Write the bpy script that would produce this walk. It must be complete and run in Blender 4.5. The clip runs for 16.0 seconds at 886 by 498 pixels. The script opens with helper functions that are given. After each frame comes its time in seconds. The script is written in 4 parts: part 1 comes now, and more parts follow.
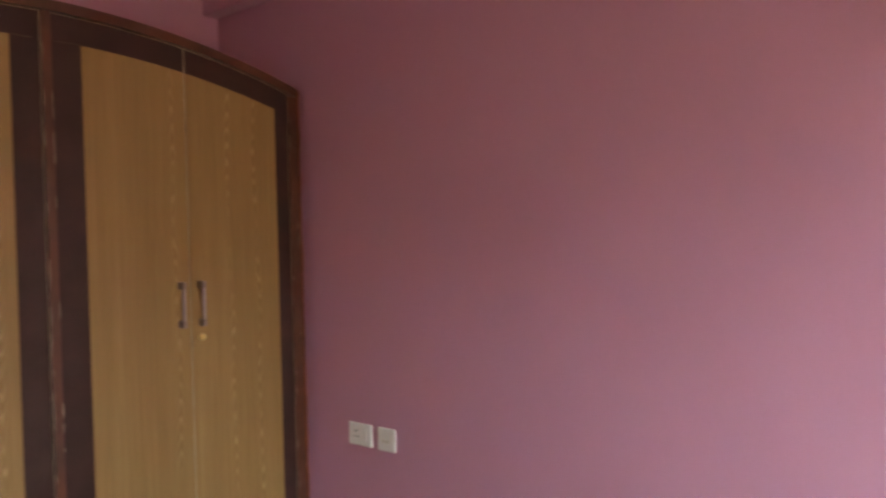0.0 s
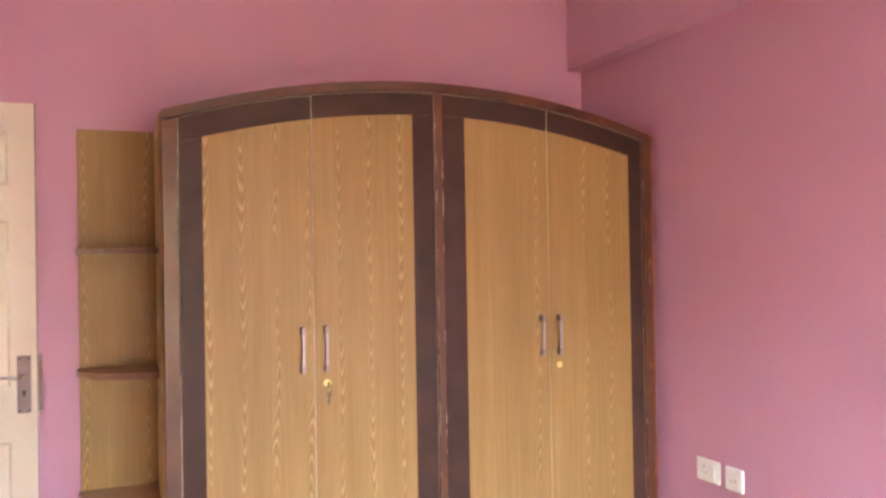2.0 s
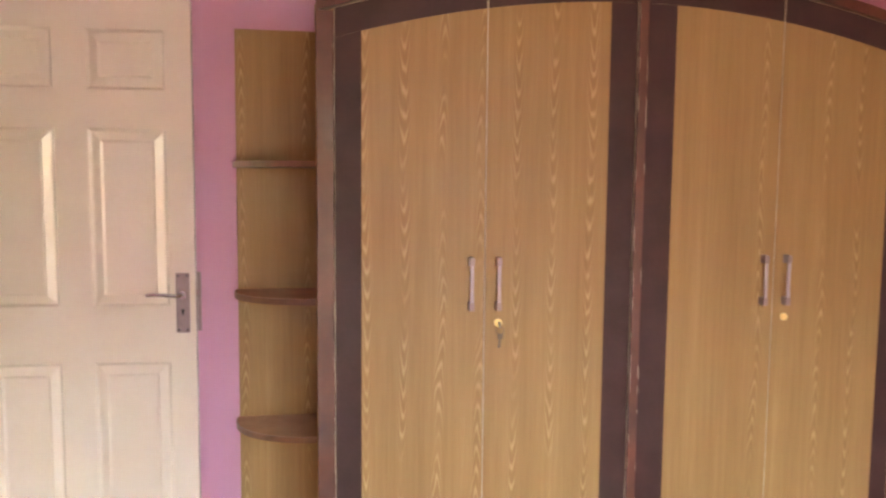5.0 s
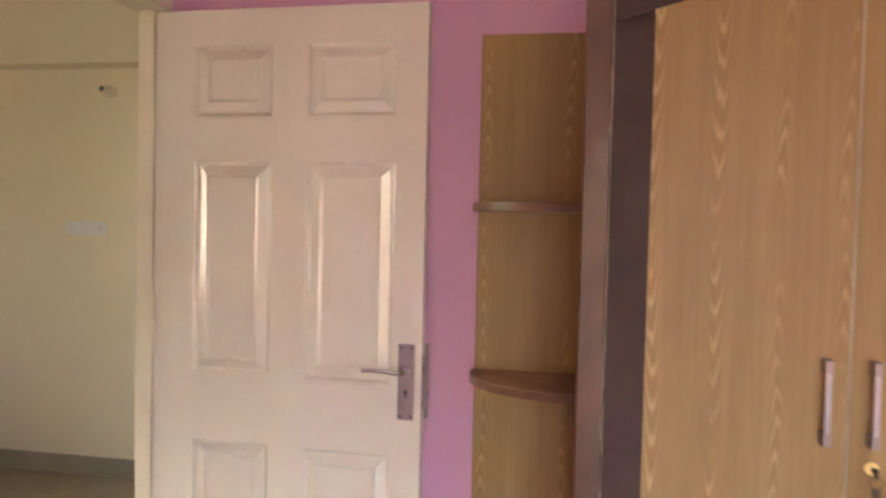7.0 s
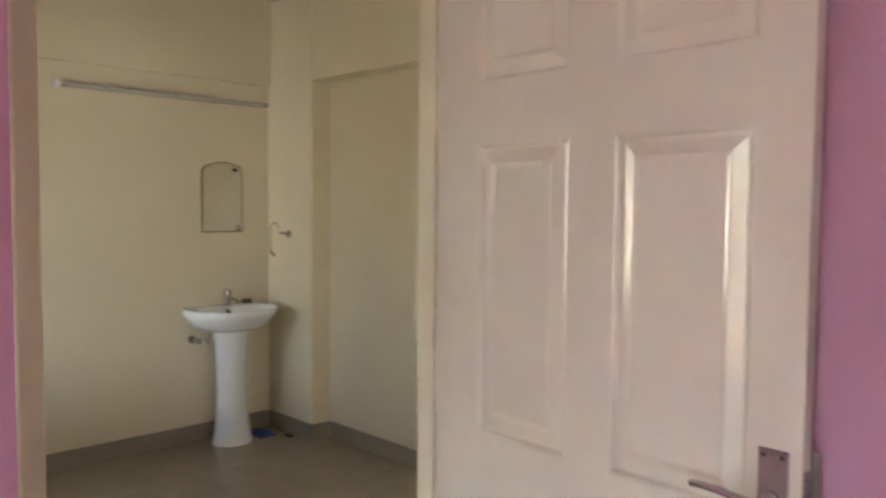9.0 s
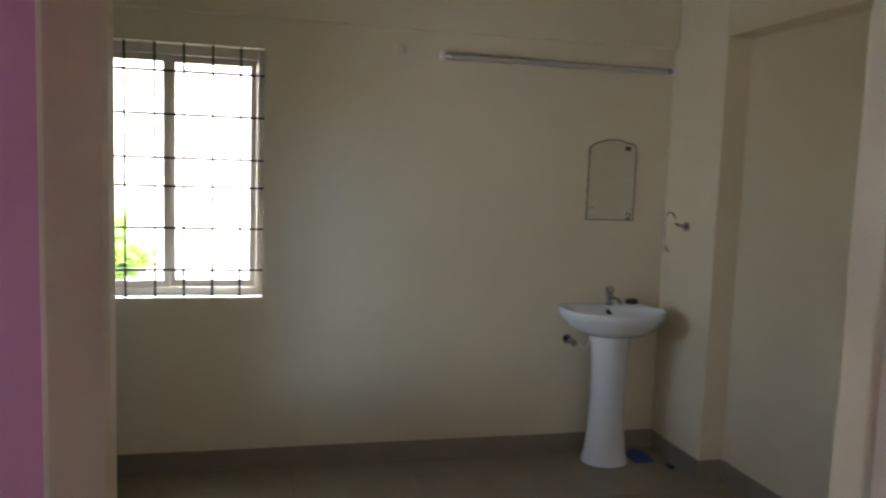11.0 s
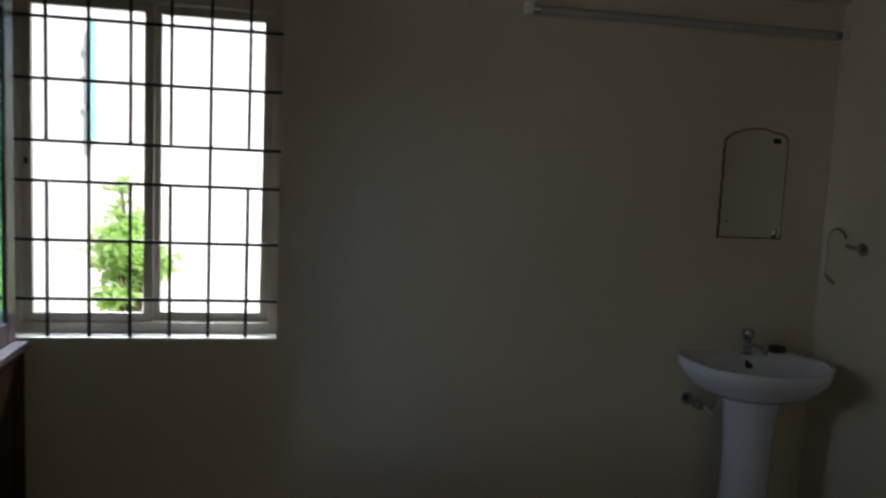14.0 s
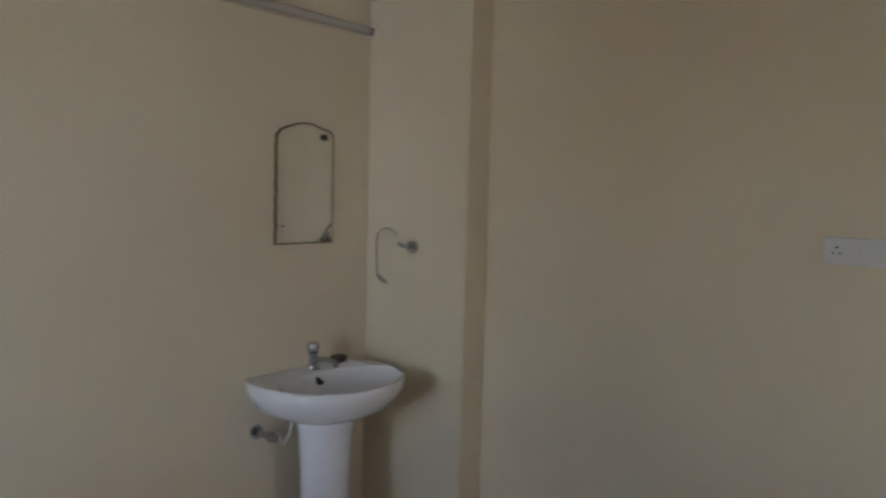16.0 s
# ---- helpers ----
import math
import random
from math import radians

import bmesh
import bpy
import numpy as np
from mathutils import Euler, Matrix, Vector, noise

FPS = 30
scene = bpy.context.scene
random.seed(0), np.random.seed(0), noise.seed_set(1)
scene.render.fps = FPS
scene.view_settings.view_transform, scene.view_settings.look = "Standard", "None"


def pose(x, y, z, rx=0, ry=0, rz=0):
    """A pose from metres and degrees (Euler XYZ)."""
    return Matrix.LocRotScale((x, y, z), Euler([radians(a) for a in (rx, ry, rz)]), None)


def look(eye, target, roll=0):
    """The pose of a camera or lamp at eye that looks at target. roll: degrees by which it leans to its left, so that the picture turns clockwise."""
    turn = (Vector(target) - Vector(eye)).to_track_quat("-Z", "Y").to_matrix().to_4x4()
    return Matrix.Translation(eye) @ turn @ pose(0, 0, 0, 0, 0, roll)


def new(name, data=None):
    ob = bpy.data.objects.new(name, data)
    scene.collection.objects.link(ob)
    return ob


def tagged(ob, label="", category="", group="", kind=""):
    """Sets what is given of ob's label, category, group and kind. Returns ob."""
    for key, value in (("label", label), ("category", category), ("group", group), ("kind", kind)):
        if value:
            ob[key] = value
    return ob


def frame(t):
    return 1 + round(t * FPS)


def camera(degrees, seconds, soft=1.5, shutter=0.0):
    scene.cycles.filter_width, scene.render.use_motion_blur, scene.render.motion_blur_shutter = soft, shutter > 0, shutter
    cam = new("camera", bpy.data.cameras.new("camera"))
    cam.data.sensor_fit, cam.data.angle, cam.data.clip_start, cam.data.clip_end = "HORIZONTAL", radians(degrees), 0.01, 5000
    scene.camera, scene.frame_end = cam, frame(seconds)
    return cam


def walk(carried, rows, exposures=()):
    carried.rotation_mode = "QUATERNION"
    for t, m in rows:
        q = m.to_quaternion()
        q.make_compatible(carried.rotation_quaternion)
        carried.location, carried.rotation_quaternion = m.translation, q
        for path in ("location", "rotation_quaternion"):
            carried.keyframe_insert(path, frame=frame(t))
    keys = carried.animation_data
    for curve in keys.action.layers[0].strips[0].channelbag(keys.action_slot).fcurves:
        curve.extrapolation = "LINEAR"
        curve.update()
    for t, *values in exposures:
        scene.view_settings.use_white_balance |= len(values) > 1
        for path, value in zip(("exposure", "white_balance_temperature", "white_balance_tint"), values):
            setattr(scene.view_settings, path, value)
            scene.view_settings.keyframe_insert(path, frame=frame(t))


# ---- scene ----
cam = camera(59.6, 16.0, 2.3, 0.4)
WALK = [  # seconds, eye, pitch, roll, yaw
    (0.0, 0.498, -0.099, 1.331, -1.25, -1.31, -49.74),
    (0.5, 0.487, -0.161, 1.376, -0.84, -1.14, -39.42),
    (1.0, 0.535, -0.243, 1.412, 1.92, -0.75, -27.78),
    (1.5, 0.511, -0.309, 1.438, 3.72, -0.84, -25.05),
    (2.0, 0.440, -0.363, 1.429, 0.37, -0.93, -22.23),
    (2.5, 0.437, -0.329, 1.431, -3.11, -0.75, -20.04),
    (3.0, 0.471, -0.221, 1.416, -6.69, -0.71, -19.02),
    (5.5, 0.554, 0.226, 1.407, -4.09, 1.01, -5.29),
    (6.0, 0.537, 0.422, 1.397, -2.46, 1.47, -1.07),
    (6.5, 0.520, 0.602, 1.411, -1.68, 1.90, 3.22),
    (7.0, 0.557, 0.831, 1.419, -2.05, 1.33, 10.26),
    (7.5, 0.599, 1.042, 1.416, -2.42, 1.78, 19.13),
    (8.0, 0.620, 1.317, 1.432, -2.82, 1.86, 28.44),
    (8.5, 0.575, 1.552, 1.443, -2.96, 0.72, 35.15),
    (9.0, 0.565, 1.748, 1.449, -3.23, 0.47, 45.64),
    (9.5, 0.473, 1.909, 1.424, -4.29, 0.28, 54.40),
    (9.7, 0.406, 1.980, 1.437, -4.50, 0.14, 57.42),
    (11.8, -0.218, 2.366, 1.52, -4.0, 2.28, 85.4),
    (12.0, -0.285, 2.388, 1.48, -3.0, 2.04, 87.1),
    (12.5, -0.453, 2.427, 1.479, -2.85, 2.29, 89.75),
    (13.0, -0.687, 2.32, 1.515, -3.5, 2.8, 83.23),
    (13.5, -0.841, 2.322, 1.463, -4.3, 2.4, 80.74),
    (14.0, -1.049, 2.357, 1.49, -5.9, 2.64, 79.03),
    (14.5, -1.165, 2.386, 1.478, -5.34, 2.83, 68.84),
    (15.0, -1.255, 2.356, 1.476, -4.86, 1.66, 60.34),
    (15.5, -1.436, 2.306, 1.474, -4.85, 1.3, 50.92),
    (16.0, -1.712, 2.226, 1.474, -4.27, 1.5, 37.8),
]
PATH = [(t, pose(x, y, z, 0, 0, yaw) @ pose(0, 0, 0, 90 + pitch) @ pose(0, 0, 0, 0, 0, roll)) for t, x, y, z, pitch, roll, yaw in WALK]

# ---- light and exposure ----
EXPOSURES = [(0.0, 2.85, 11000, 19), (0.5, 3.3, 11000, 21), (1.0, 3.7, 10800, 24), (1.5, 4.15, 10600, 24), (3.0, 4.32, 9900, 22), (5.5, 3.88, 10200, 25), (7.0, 3.82, 9300, 23), (9.0, 3.72, 8000, 16), (9.7, 3.65, 7500, 14), (11.8, 2.05, 6700, 18), (12.5, 1.37, 6600, 18), (13.5, 0.95, 6500, 16), (14.5, 1.06, 6500, 18), (15.0, 1.68, 6650, 20), (15.5, 2.3, 6700, 20), (16.0, 3.06, 6700, 20)]
walk(cam, PATH, EXPOSURES)

world = bpy.data.worlds.new("world")
scene.world = world
world.use_nodes = True
sky = world.node_tree.nodes.new("ShaderNodeTexSky")
sky.sky_type, sky.sun_disc = "NISHITA", False
sky.sun_elevation, sky.sun_rotation = radians(50), radians(53)
world.node_tree.links.new(sky.outputs[0], world.node_tree.nodes["Background"].inputs[0])
world.node_tree.nodes["Background"].inputs[1].default_value = 0.15

sun = new("sun", bpy.data.lights.new("sun", "SUN"))
sun.data.energy, sun.data.angle, sun.data.color = 5.0, radians(0.6), (1.0, 0.95, 0.87)
SUN_WAY = Vector((math.sin(radians(53)) * math.cos(radians(50)), math.cos(radians(53)) * math.cos(radians(50)), math.sin(radians(50))))
sun.matrix_world = look((0, 0, 0), -SUN_WAY)


def area_lamp(name, m, sx, sy, power, colour):
    lamp = new(name, bpy.data.lights.new(name, "AREA"))
    lamp.data.shape, lamp.data.size, lamp.data.size_y = "RECTANGLE", sx, sy
    lamp.data.energy, lamp.data.color = power, colour
    lamp.matrix_world = m
    return lamp


area_lamp("bedroom_window_skylight", look((1.2, -3.2, 3.1), (1.3, -1.6, 1.2)), 3.4, 2.0, 150.0, (0.42, 0.67, 1.0))
area_lamp("bedroom_window_ground_light", look((1.3, -3.0, -0.3), (1.3, -1.6, 1.2)), 2.6, 1.0, 3.0, (1.0, 0.84, 0.66))
# added fill behind the cabinet gap, for the column and basin; no source seen there
area_lamp("bay_skylight", look((-2.07, -1.0, 1.45), (-3.6, 4.1, 1.6)), 0.7, 0.7, 8.0, (0.76, 0.88, 1.0))
# added fill inside the closed passage, brightens the column's east face
area_lamp("passage_daylight", look((0.15, 3.95, 1.3), (-3.0, 4.1, 1.3)), 1.0, 1.9, 0.8, (1.0, 0.97, 0.92))
area_lamp("west_window_skylight", look((-6.6, 1.8, 3.3), (-3.8, 1.85, 1.35)), 3.8, 1.2, 175.0, (0.84, 0.93, 1.0))


# ---- materials ----
def material(name, colour, rough=0.5, metal=0.0, spread=0.08, scale=3.0, bump=0.02, fine=60.0, tint=None, coat=0.0, spec=0.5):
    """A plain surface with stains at one scale and grain at another."""
    m = bpy.data.materials.new(name)
    m.use_nodes = True
    t = m.node_tree
    b = t.nodes["Principled BSDF"]
    b.inputs["Roughness"].default_value, b.inputs["Metallic"].default_value = rough, metal
    b.inputs["Coat Weight"].default_value = coat
    b.inputs["Specular IOR Level"].default_value = spec
    co = t.nodes.new("ShaderNodeTexCoord")
    n1 = t.nodes.new("ShaderNodeTexNoise")
    n1.inputs["Scale"].default_value, n1.inputs["Detail"].default_value = scale, 4
    n2 = t.nodes.new("ShaderNodeTexNoise")
    n2.inputs["Scale"].default_value, n2.inputs["Detail"].default_value = fine, 3
    ramp = t.nodes.new("ShaderNodeValToRGB")
    dark = tuple(c * (1 - spread) for c in colour)
    light = tuple(min(1, c * (1 + spread)) for c in (tint or colour))
    ramp.color_ramp.elements[0].position, ramp.color_ramp.elements[1].position = 0.3, 0.7
    ramp.color_ramp.elements[0].color, ramp.color_ramp.elements[1].color = (*dark, 1), (*light, 1)
    mix = t.nodes.new("ShaderNodeMath")
    mix.operation = "MULTIPLY_ADD"
    mix.inputs[1].default_value = 0.25
    t.links.new(co.outputs["Object"], n1.inputs["Vector"])
    t.links.new(co.outputs["Object"], n2.inputs["Vector"])
    t.links.new(n2.outputs["Fac"], mix.inputs[0])
    sub = t.nodes.new("ShaderNodeMath")
    sub.operation = "SUBTRACT"
    sub.inputs[1].default_value = 0.125
    t.links.new(n1.outputs["Fac"], sub.inputs[0])
    t.links.new(sub.outputs[0], mix.inputs[2])
    t.links.new(mix.outputs[0], ramp.inputs[0])
    t.links.new(ramp.outputs[0], b.inputs["Base Color"])
    if bump:
        bp = t.nodes.new("ShaderNodeBump")
        bp.inputs["Strength"].default_value, bp.inputs["Distance"].default_value = min(1, bump * 10), 0.002
        t.links.new(n2.outputs["Fac"], bp.inputs["Height"])
        t.links.new(bp.outputs[0], b.inputs["Normal"])
    return m


def laminate(name, dark, mid, light, rough, across=8.5, cathedral=1.0):
    """Printed wood laminate: fine vertical streaks with cathedral arches in columns."""
    m = bpy.data.materials.new(name)
    m.use_nodes = True
    t, L = m.node_tree, m.node_tree.links
    b = t.nodes["Principled BSDF"]
    b.inputs["Roughness"].default_value = rough
    b.inputs["Specular IOR Level"].default_value = 0.3
    co = t.nodes.new("ShaderNodeTexCoord")
    sep = t.nodes.new("ShaderNodeSeparateXYZ")
    L.new(co.outputs["Object"], sep.inputs[0])

    def op(kind, a, b_=None, c=None):
        n = t.nodes.new("ShaderNodeMath")
        n.operation = kind
        for i, v in enumerate((a, b_, c)):
            if v is None:
                continue
            if isinstance(v, (int, float)):
                n.inputs[i].default_value = v
            else:
                L.new(v, n.inputs[i])
        return n.outputs[0]

    side = op("ADD", sep.outputs["X"], op("MULTIPLY", sep.outputs["Y"], 1.37))
    # columns about 11 cm apart, each drifting with height
    drift = t.nodes.new("ShaderNodeTexNoise")
    drift.inputs["Scale"].default_value = 1.0
    dv = t.nodes.new("ShaderNodeCombineXYZ")
    L.new(op("MULTIPLY", side, 2.5), dv.inputs[0])
    L.new(op("MULTIPLY", sep.outputs["Z"], 1.6), dv.inputs[2])
    L.new(dv.outputs[0], drift.inputs["Vector"])
    u = op("ADD", op("MULTIPLY", side, across), op("MULTIPLY", drift.outputs["Fac"], 0.55))
    cell = op("FLOOR", u)
    f = op("SUBTRACT", op("SUBTRACT", u, cell), 0.5)
    wob = t.nodes.new("ShaderNodeTexWhiteNoise")
    wob.noise_dimensions = "1D"
    L.new(cell, wob.inputs["W"])
    way = op("SUBTRACT", op("MULTIPLY", op("GREATER_THAN", op("FRACT", op("MULTIPLY", wob.outputs["Value"], 7.0)), 0.5), 2.0), 1.0)
    arch = op("ADD", op("MULTIPLY", op("MULTIPLY", op("MULTIPLY", f, f), way), -72.0), op("MULTIPLY", sep.outputs["Z"], 14.5))
    warp = t.nodes.new("ShaderNodeTexNoise")
    warp.inputs["Scale"].default_value, warp.inputs["Detail"].default_value = 1.0, 3
    wv = t.nodes.new("ShaderNodeCombineXYZ")
    L.new(op("MULTIPLY", side, 30.0), wv.inputs[0])
    L.new(op("MULTIPLY", sep.outputs["Z"], 3.0), wv.inputs[2])
    L.new(wv.outputs[0], warp.inputs["Vector"])
    ph = op("ADD", op("ADD", arch, op("MULTIPLY", wob.outputs["Value"], 9.0)), op("MULTIPLY", warp.outputs["Fac"], 2.6))
    rings = op("POWER", op("ABSOLUTE", op("SINE", op("MULTIPLY", ph, 3.1416))), 5.0)
    rings = op("SUBTRACT", rings, 0.20)
    centre = op("MAXIMUM", op("SUBTRACT", 1.0, op("MULTIPLY", op("ABSOLUTE", f), 4.6)), 0.0)
    on = op("GREATER_THAN", wob.outputs["Value"], 0.18)
    fade = t.nodes.new("ShaderNodeTexNoise")
    fade.inputs["Scale"].default_value = 1.0
    fv = t.nodes.new("ShaderNodeCombineXYZ")
    L.new(op("MULTIPLY", cell, 3.7), fv.inputs[0])
    L.new(op("MULTIPLY", sep.outputs["Z"], 3.3), fv.inputs[2])
    L.new(fv.outputs[0], fade.inputs["Vector"])
    on = op("MULTIPLY", on, op("MAXIMUM", op("MULTIPLY", op("SUBTRACT", fade.outputs["Fac"], 0.33), 5.0), 0.0))
    rings = op("MULTIPLY", op("MULTIPLY", rings, centre), op("MULTIPLY", op("MINIMUM", on, 1.0), cathedral))
    grain = t.nodes.new("ShaderNodeTexNoise")
    grain.inputs["Scale"].default_value, grain.inputs["Detail"].default_value, grain.inputs["Roughness"].default_value = 1.0, 6, 0.65
    gv = t.nodes.new("ShaderNodeCombineXYZ")
    L.new(op("MULTIPLY", side, 78.0), gv.inputs[0])
    L.new(op("MULTIPLY", sep.outputs["Z"], 2.6), gv.inputs[2])
    L.new(gv.outputs[0], grain.inputs["Vector"])
    band = t.nodes.new("ShaderNodeTexNoise")
    band.inputs["Scale"].default_value = 1.0
    bv = t.nodes.new("ShaderNodeCombineXYZ")
    L.new(op("MULTIPLY", side, 14.0), bv.inputs[0])
    L.new(op("MULTIPLY", sep.outputs["Z"], 0.5), bv.inputs[2])
    L.new(bv.outputs[0], band.inputs["Vector"])
    tone = op("ADD", op("ADD", op("MULTIPLY", grain.outputs["Fac"], 0.34), op("MULTIPLY", band.outputs["Fac"], 0.28)), 0.19)
    tone = op("ADD", tone, op("MULTIPLY", rings, 0.34))
    ramp = t.nodes.new("ShaderNodeValToRGB")
    e = ramp.color_ramp.elements
    e[0].position, e[0].color = 0.32, (*dark, 1)
    e[1].position, e[1].color = 0.95, (*light, 1)
    k = e.new(0.55)
    k.color = (*mid, 1)
    L.new(tone, ramp.inputs[0])
    L.new(ramp.outputs[0], b.inputs["Base Color"])
    bp = t.nodes.new("ShaderNodeBump")
    bp.inputs["Strength"].default_value, bp.inputs["Distance"].default_value = 0.15, 0.001
    L.new(grain.outputs["Fac"], bp.inputs["Height"])
    L.new(bp.outputs[0], b.inputs["Normal"])
    return m


def streaked(name, dark, mid, light, rough):
    """Dark laminate with sparse pale upright streaks of limited length."""
    m = bpy.data.materials.new(name)
    m.use_nodes = True
    t, L = m.node_tree, m.node_tree.links
    b = t.nodes["Principled BSDF"]
    b.inputs["Roughness"].default_value = rough
    b.inputs["Specular IOR Level"].default_value = 0.12
    co = t.nodes.new("ShaderNodeTexCoord")
    layers = []
    for sx, sz, lo, hi in ((150.0, 1.6, 0.60, 0.72), (24.0, 0.7, 0.38, 0.66)):
        mp = t.nodes.new("ShaderNodeMapping")
        mp.inputs["Scale"].default_value = (sx, sx * 0.83, sz)
        n = t.nodes.new("ShaderNodeTexNoise")
        n.inputs["Scale"].default_value, n.inputs["Detail"].default_value = 1.0, 2
        r = t.nodes.new("ShaderNodeMapRange")
        r.inputs["From Min"].default_value, r.inputs["From Max"].default_value = lo, hi
        L.new(co.outputs["Object"], mp.inputs["Vector"])
        L.new(mp.outputs[0], n.inputs["Vector"])
        L.new(n.outputs["Fac"], r.inputs["Value"])
        layers.append(r.outputs[0])
    a = t.nodes.new("ShaderNodeMix")
    a.data_type = "RGBA"
    a.inputs[6].default_value, a.inputs[7].default_value = (*dark, 1), (*mid, 1)
    L.new(layers[1], a.inputs[0])
    c = t.nodes.new("ShaderNodeMix")
    c.data_type = "RGBA"
    c.inputs[7].default_value = (*light, 1)
    L.new(a.outputs[2], c.inputs[6])
    L.new(layers[0], c.inputs[0])
    L.new(c.outputs[2], b.inputs["Base Color"])
    return m


PINK = material("pink_wall_paint", (0.60, 0.276, 0.388), 0.46, spread=0.03, scale=1.2, bump=0.012, fine=140)
CREAM = material("cream_wall_paint", (0.64, 0.58, 0.443), 0.6, spread=0.04, scale=1.1, bump=0.012, fine=140)
WHITE_CEIL = material("ceiling_distemper", (0.62, 0.58, 0.55), 0.8, spread=0.05, scale=1.5, bump=0.02, fine=90)
OUTER = material("outside_plaster", (0.7, 0.69, 0.66), 0.8, spread=0.07, scale=1.0, bump=0.03, fine=70)
CONCRETE = material("sunshade_concrete", (0.42, 0.41, 0.40), 0.85, spread=0.15, scale=2.5, bump=0.05, fine=50)
TILE = material("floor_tile_glazed", (0.29, 0.25, 0.185), 0.22, spread=0.07, scale=5, bump=0.004, fine=120)
SKIRT = material("skirting_tile", (0.25, 0.22, 0.17), 0.3, spread=0.08, scale=6, bump=0.004, fine=120)
GROUT = material("grout", (0.30, 0.27, 0.21), 0.85, spread=0.1)
DOOR_PAINT = material("cream_door_enamel", (0.73, 0.625, 0.51), 0.30, spread=0.03, scale=2, bump=0.03, fine=35, coat=1.0)
DOOR_PAINT.node_tree.nodes["Principled BSDF"].inputs["Coat Roughness"].default_value = 0.10
FRAME_PAINT = material("cream_frame_enamel", (0.72, 0.62, 0.46), 0.3, spread=0.05, scale=4, bump=0.02, fine=45)
OAK = laminate("oak_laminate", (0.240, 0.122, 0.044), (0.350, 0.196, 0.077), (0.58, 0.39, 0.19), 0.45)
BORDER = material("dark_brown_laminate", (0.058, 0.024, 0.020), 0.5, spread=0.2, scale=7, bump=0.01, fine=80, spec=0.22)
STAIN = material("polished_stained_wood", (0.105, 0.029, 0.015), 0.40, spread=0.3, scale=8, bump=0.02, fine=40, coat=0.08)
RED_STAIN = material("orange_red_varnish", (0.24, 0.062, 0.020), 0.35, spread=0.35, scale=9, bump=0.02, fine=40, coat=0.2)
RED_BROWN = material("red_brown_stained_wood", (0.108, 0.029, 0.015), 0.38, spread=0.3, scale=8, bump=0.02, fine=40, coat=0.1)
PLY_EDGE = material("raw_ply_edge", (0.46, 0.37, 0.27), 0.7, spread=0.25, scale=14, bump=0.02)
SHELF_EDGE = material("varnished_shelf_edge", (0.16, 0.062, 0.030), 0.3, spread=0.3, scale=10, bump=0.02, fine=40, coat=0.3)
SHELF_BROWN = material("shelf_top_laminate", (0.35, 0.19, 0.12), 0.27, spread=0.14, scale=9, bump=0.01)
WALNUT = streaked("walnut_laminate", (0.021, 0.0100, 0.0055), (0.043, 0.0205, 0.0108), (0.14, 0.088, 0.050), 0.45)
WALNUT_FRAME = material("walnut_frame_wood", (0.080, 0.053, 0.058), 0.35, spread=0.18, scale=8, bump=0.01)
CORNICE_PAINT = material("cornice_varnish", (0.34, 0.29, 0.24), 0.25, spread=0.1, scale=8, bump=0.01)
SWITCH_CREAM = material("cover_plate_plastic", (0.62, 0.58, 0.47), 0.4, spread=0.03, scale=10, bump=0)
SWITCH = material("grey_white_plastic", (0.58, 0.60, 0.60), 0.35, spread=0.02, scale=20, bump=0)
# counter laminate made paler, with the window's grazing sheen in the colour
COUNTER_SHEEN = material("counter_front_sheen", (0.26, 0.25, 0.28), 0.25, spread=0.1, scale=8, bump=0.01)
COUNTER = material("counter_laminate", (0.095, 0.070, 0.062), 0.25, spread=0.12, scale=8, bump=0.01)
STEEL = material("brushed_steel", (0.62, 0.60, 0.60), 0.25, 1.0, spread=0.08, scale=20, bump=0.004)
HANDLE = material("matt_handle_metal", (0.42, 0.345, 0.36), 0.5, 0.45, spread=0.08, scale=20, bump=0.01)
DULL = material("bronzed_steel", (0.30, 0.215, 0.21), 0.40, 0.6, spread=0.15, scale=20, bump=0.01)
CHROME = material("chrome", (0.40, 0.40, 0.41), 0.24, 1.0, spread=0.04, scale=20, bump=0)
BRASS = material("brass", (0.95, 0.74, 0.34), 0.32, 1.0, spread=0.1, scale=30, bump=0)
KEY_METAL = material("key_metal", (0.17, 0.12, 0.08), 0.45, 0.7, spread=0.15, scale=30, bump=0)
BLACK = material("black_plastic", (0.012, 0.012, 0.013), 0.4, spread=0.2, scale=20, bump=0)
PLASTIC = material("white_plastic", (0.78, 0.76, 0.74), 0.3, spread=0.02, scale=20, bump=0)
BAKELITE = material("ivory_plastic", (0.55, 0.50, 0.40), 0.4, spread=0.06, scale=20, bump=0)
CERAMIC = material("white_ceramic", (0.72, 0.77, 0.83), 0.1, spread=0.02, scale=5, bump=0, coat=0.4)
TUBE_GLASS = material("unlit_tube_glass", (0.44, 0.43, 0.40), 0.18, spread=0.03, scale=9, bump=0)
ALU = material("powder_coated_aluminium", (0.50, 0.46, 0.40), 0.4, spread=0.05, scale=10, bump=0.005)
IRON = material("black_iron", (0.020, 0.019, 0.020), 0.5, spread=0.3, scale=25, bump=0.03)
BLUE = material("blue_cloth", (0.03, 0.06, 0.22), 0.85, spread=0.25, scale=30, bump=0.1)
SOAP_MAT = material("dark_soap", (0.05, 0.028, 0.022), 0.45, spread=0.3, scale=30, bump=0.02)
BARK = material("bark", (0.12, 0.085, 0.06), 0.9, spread=0.3, scale=6, bump=0.1, fine=20)
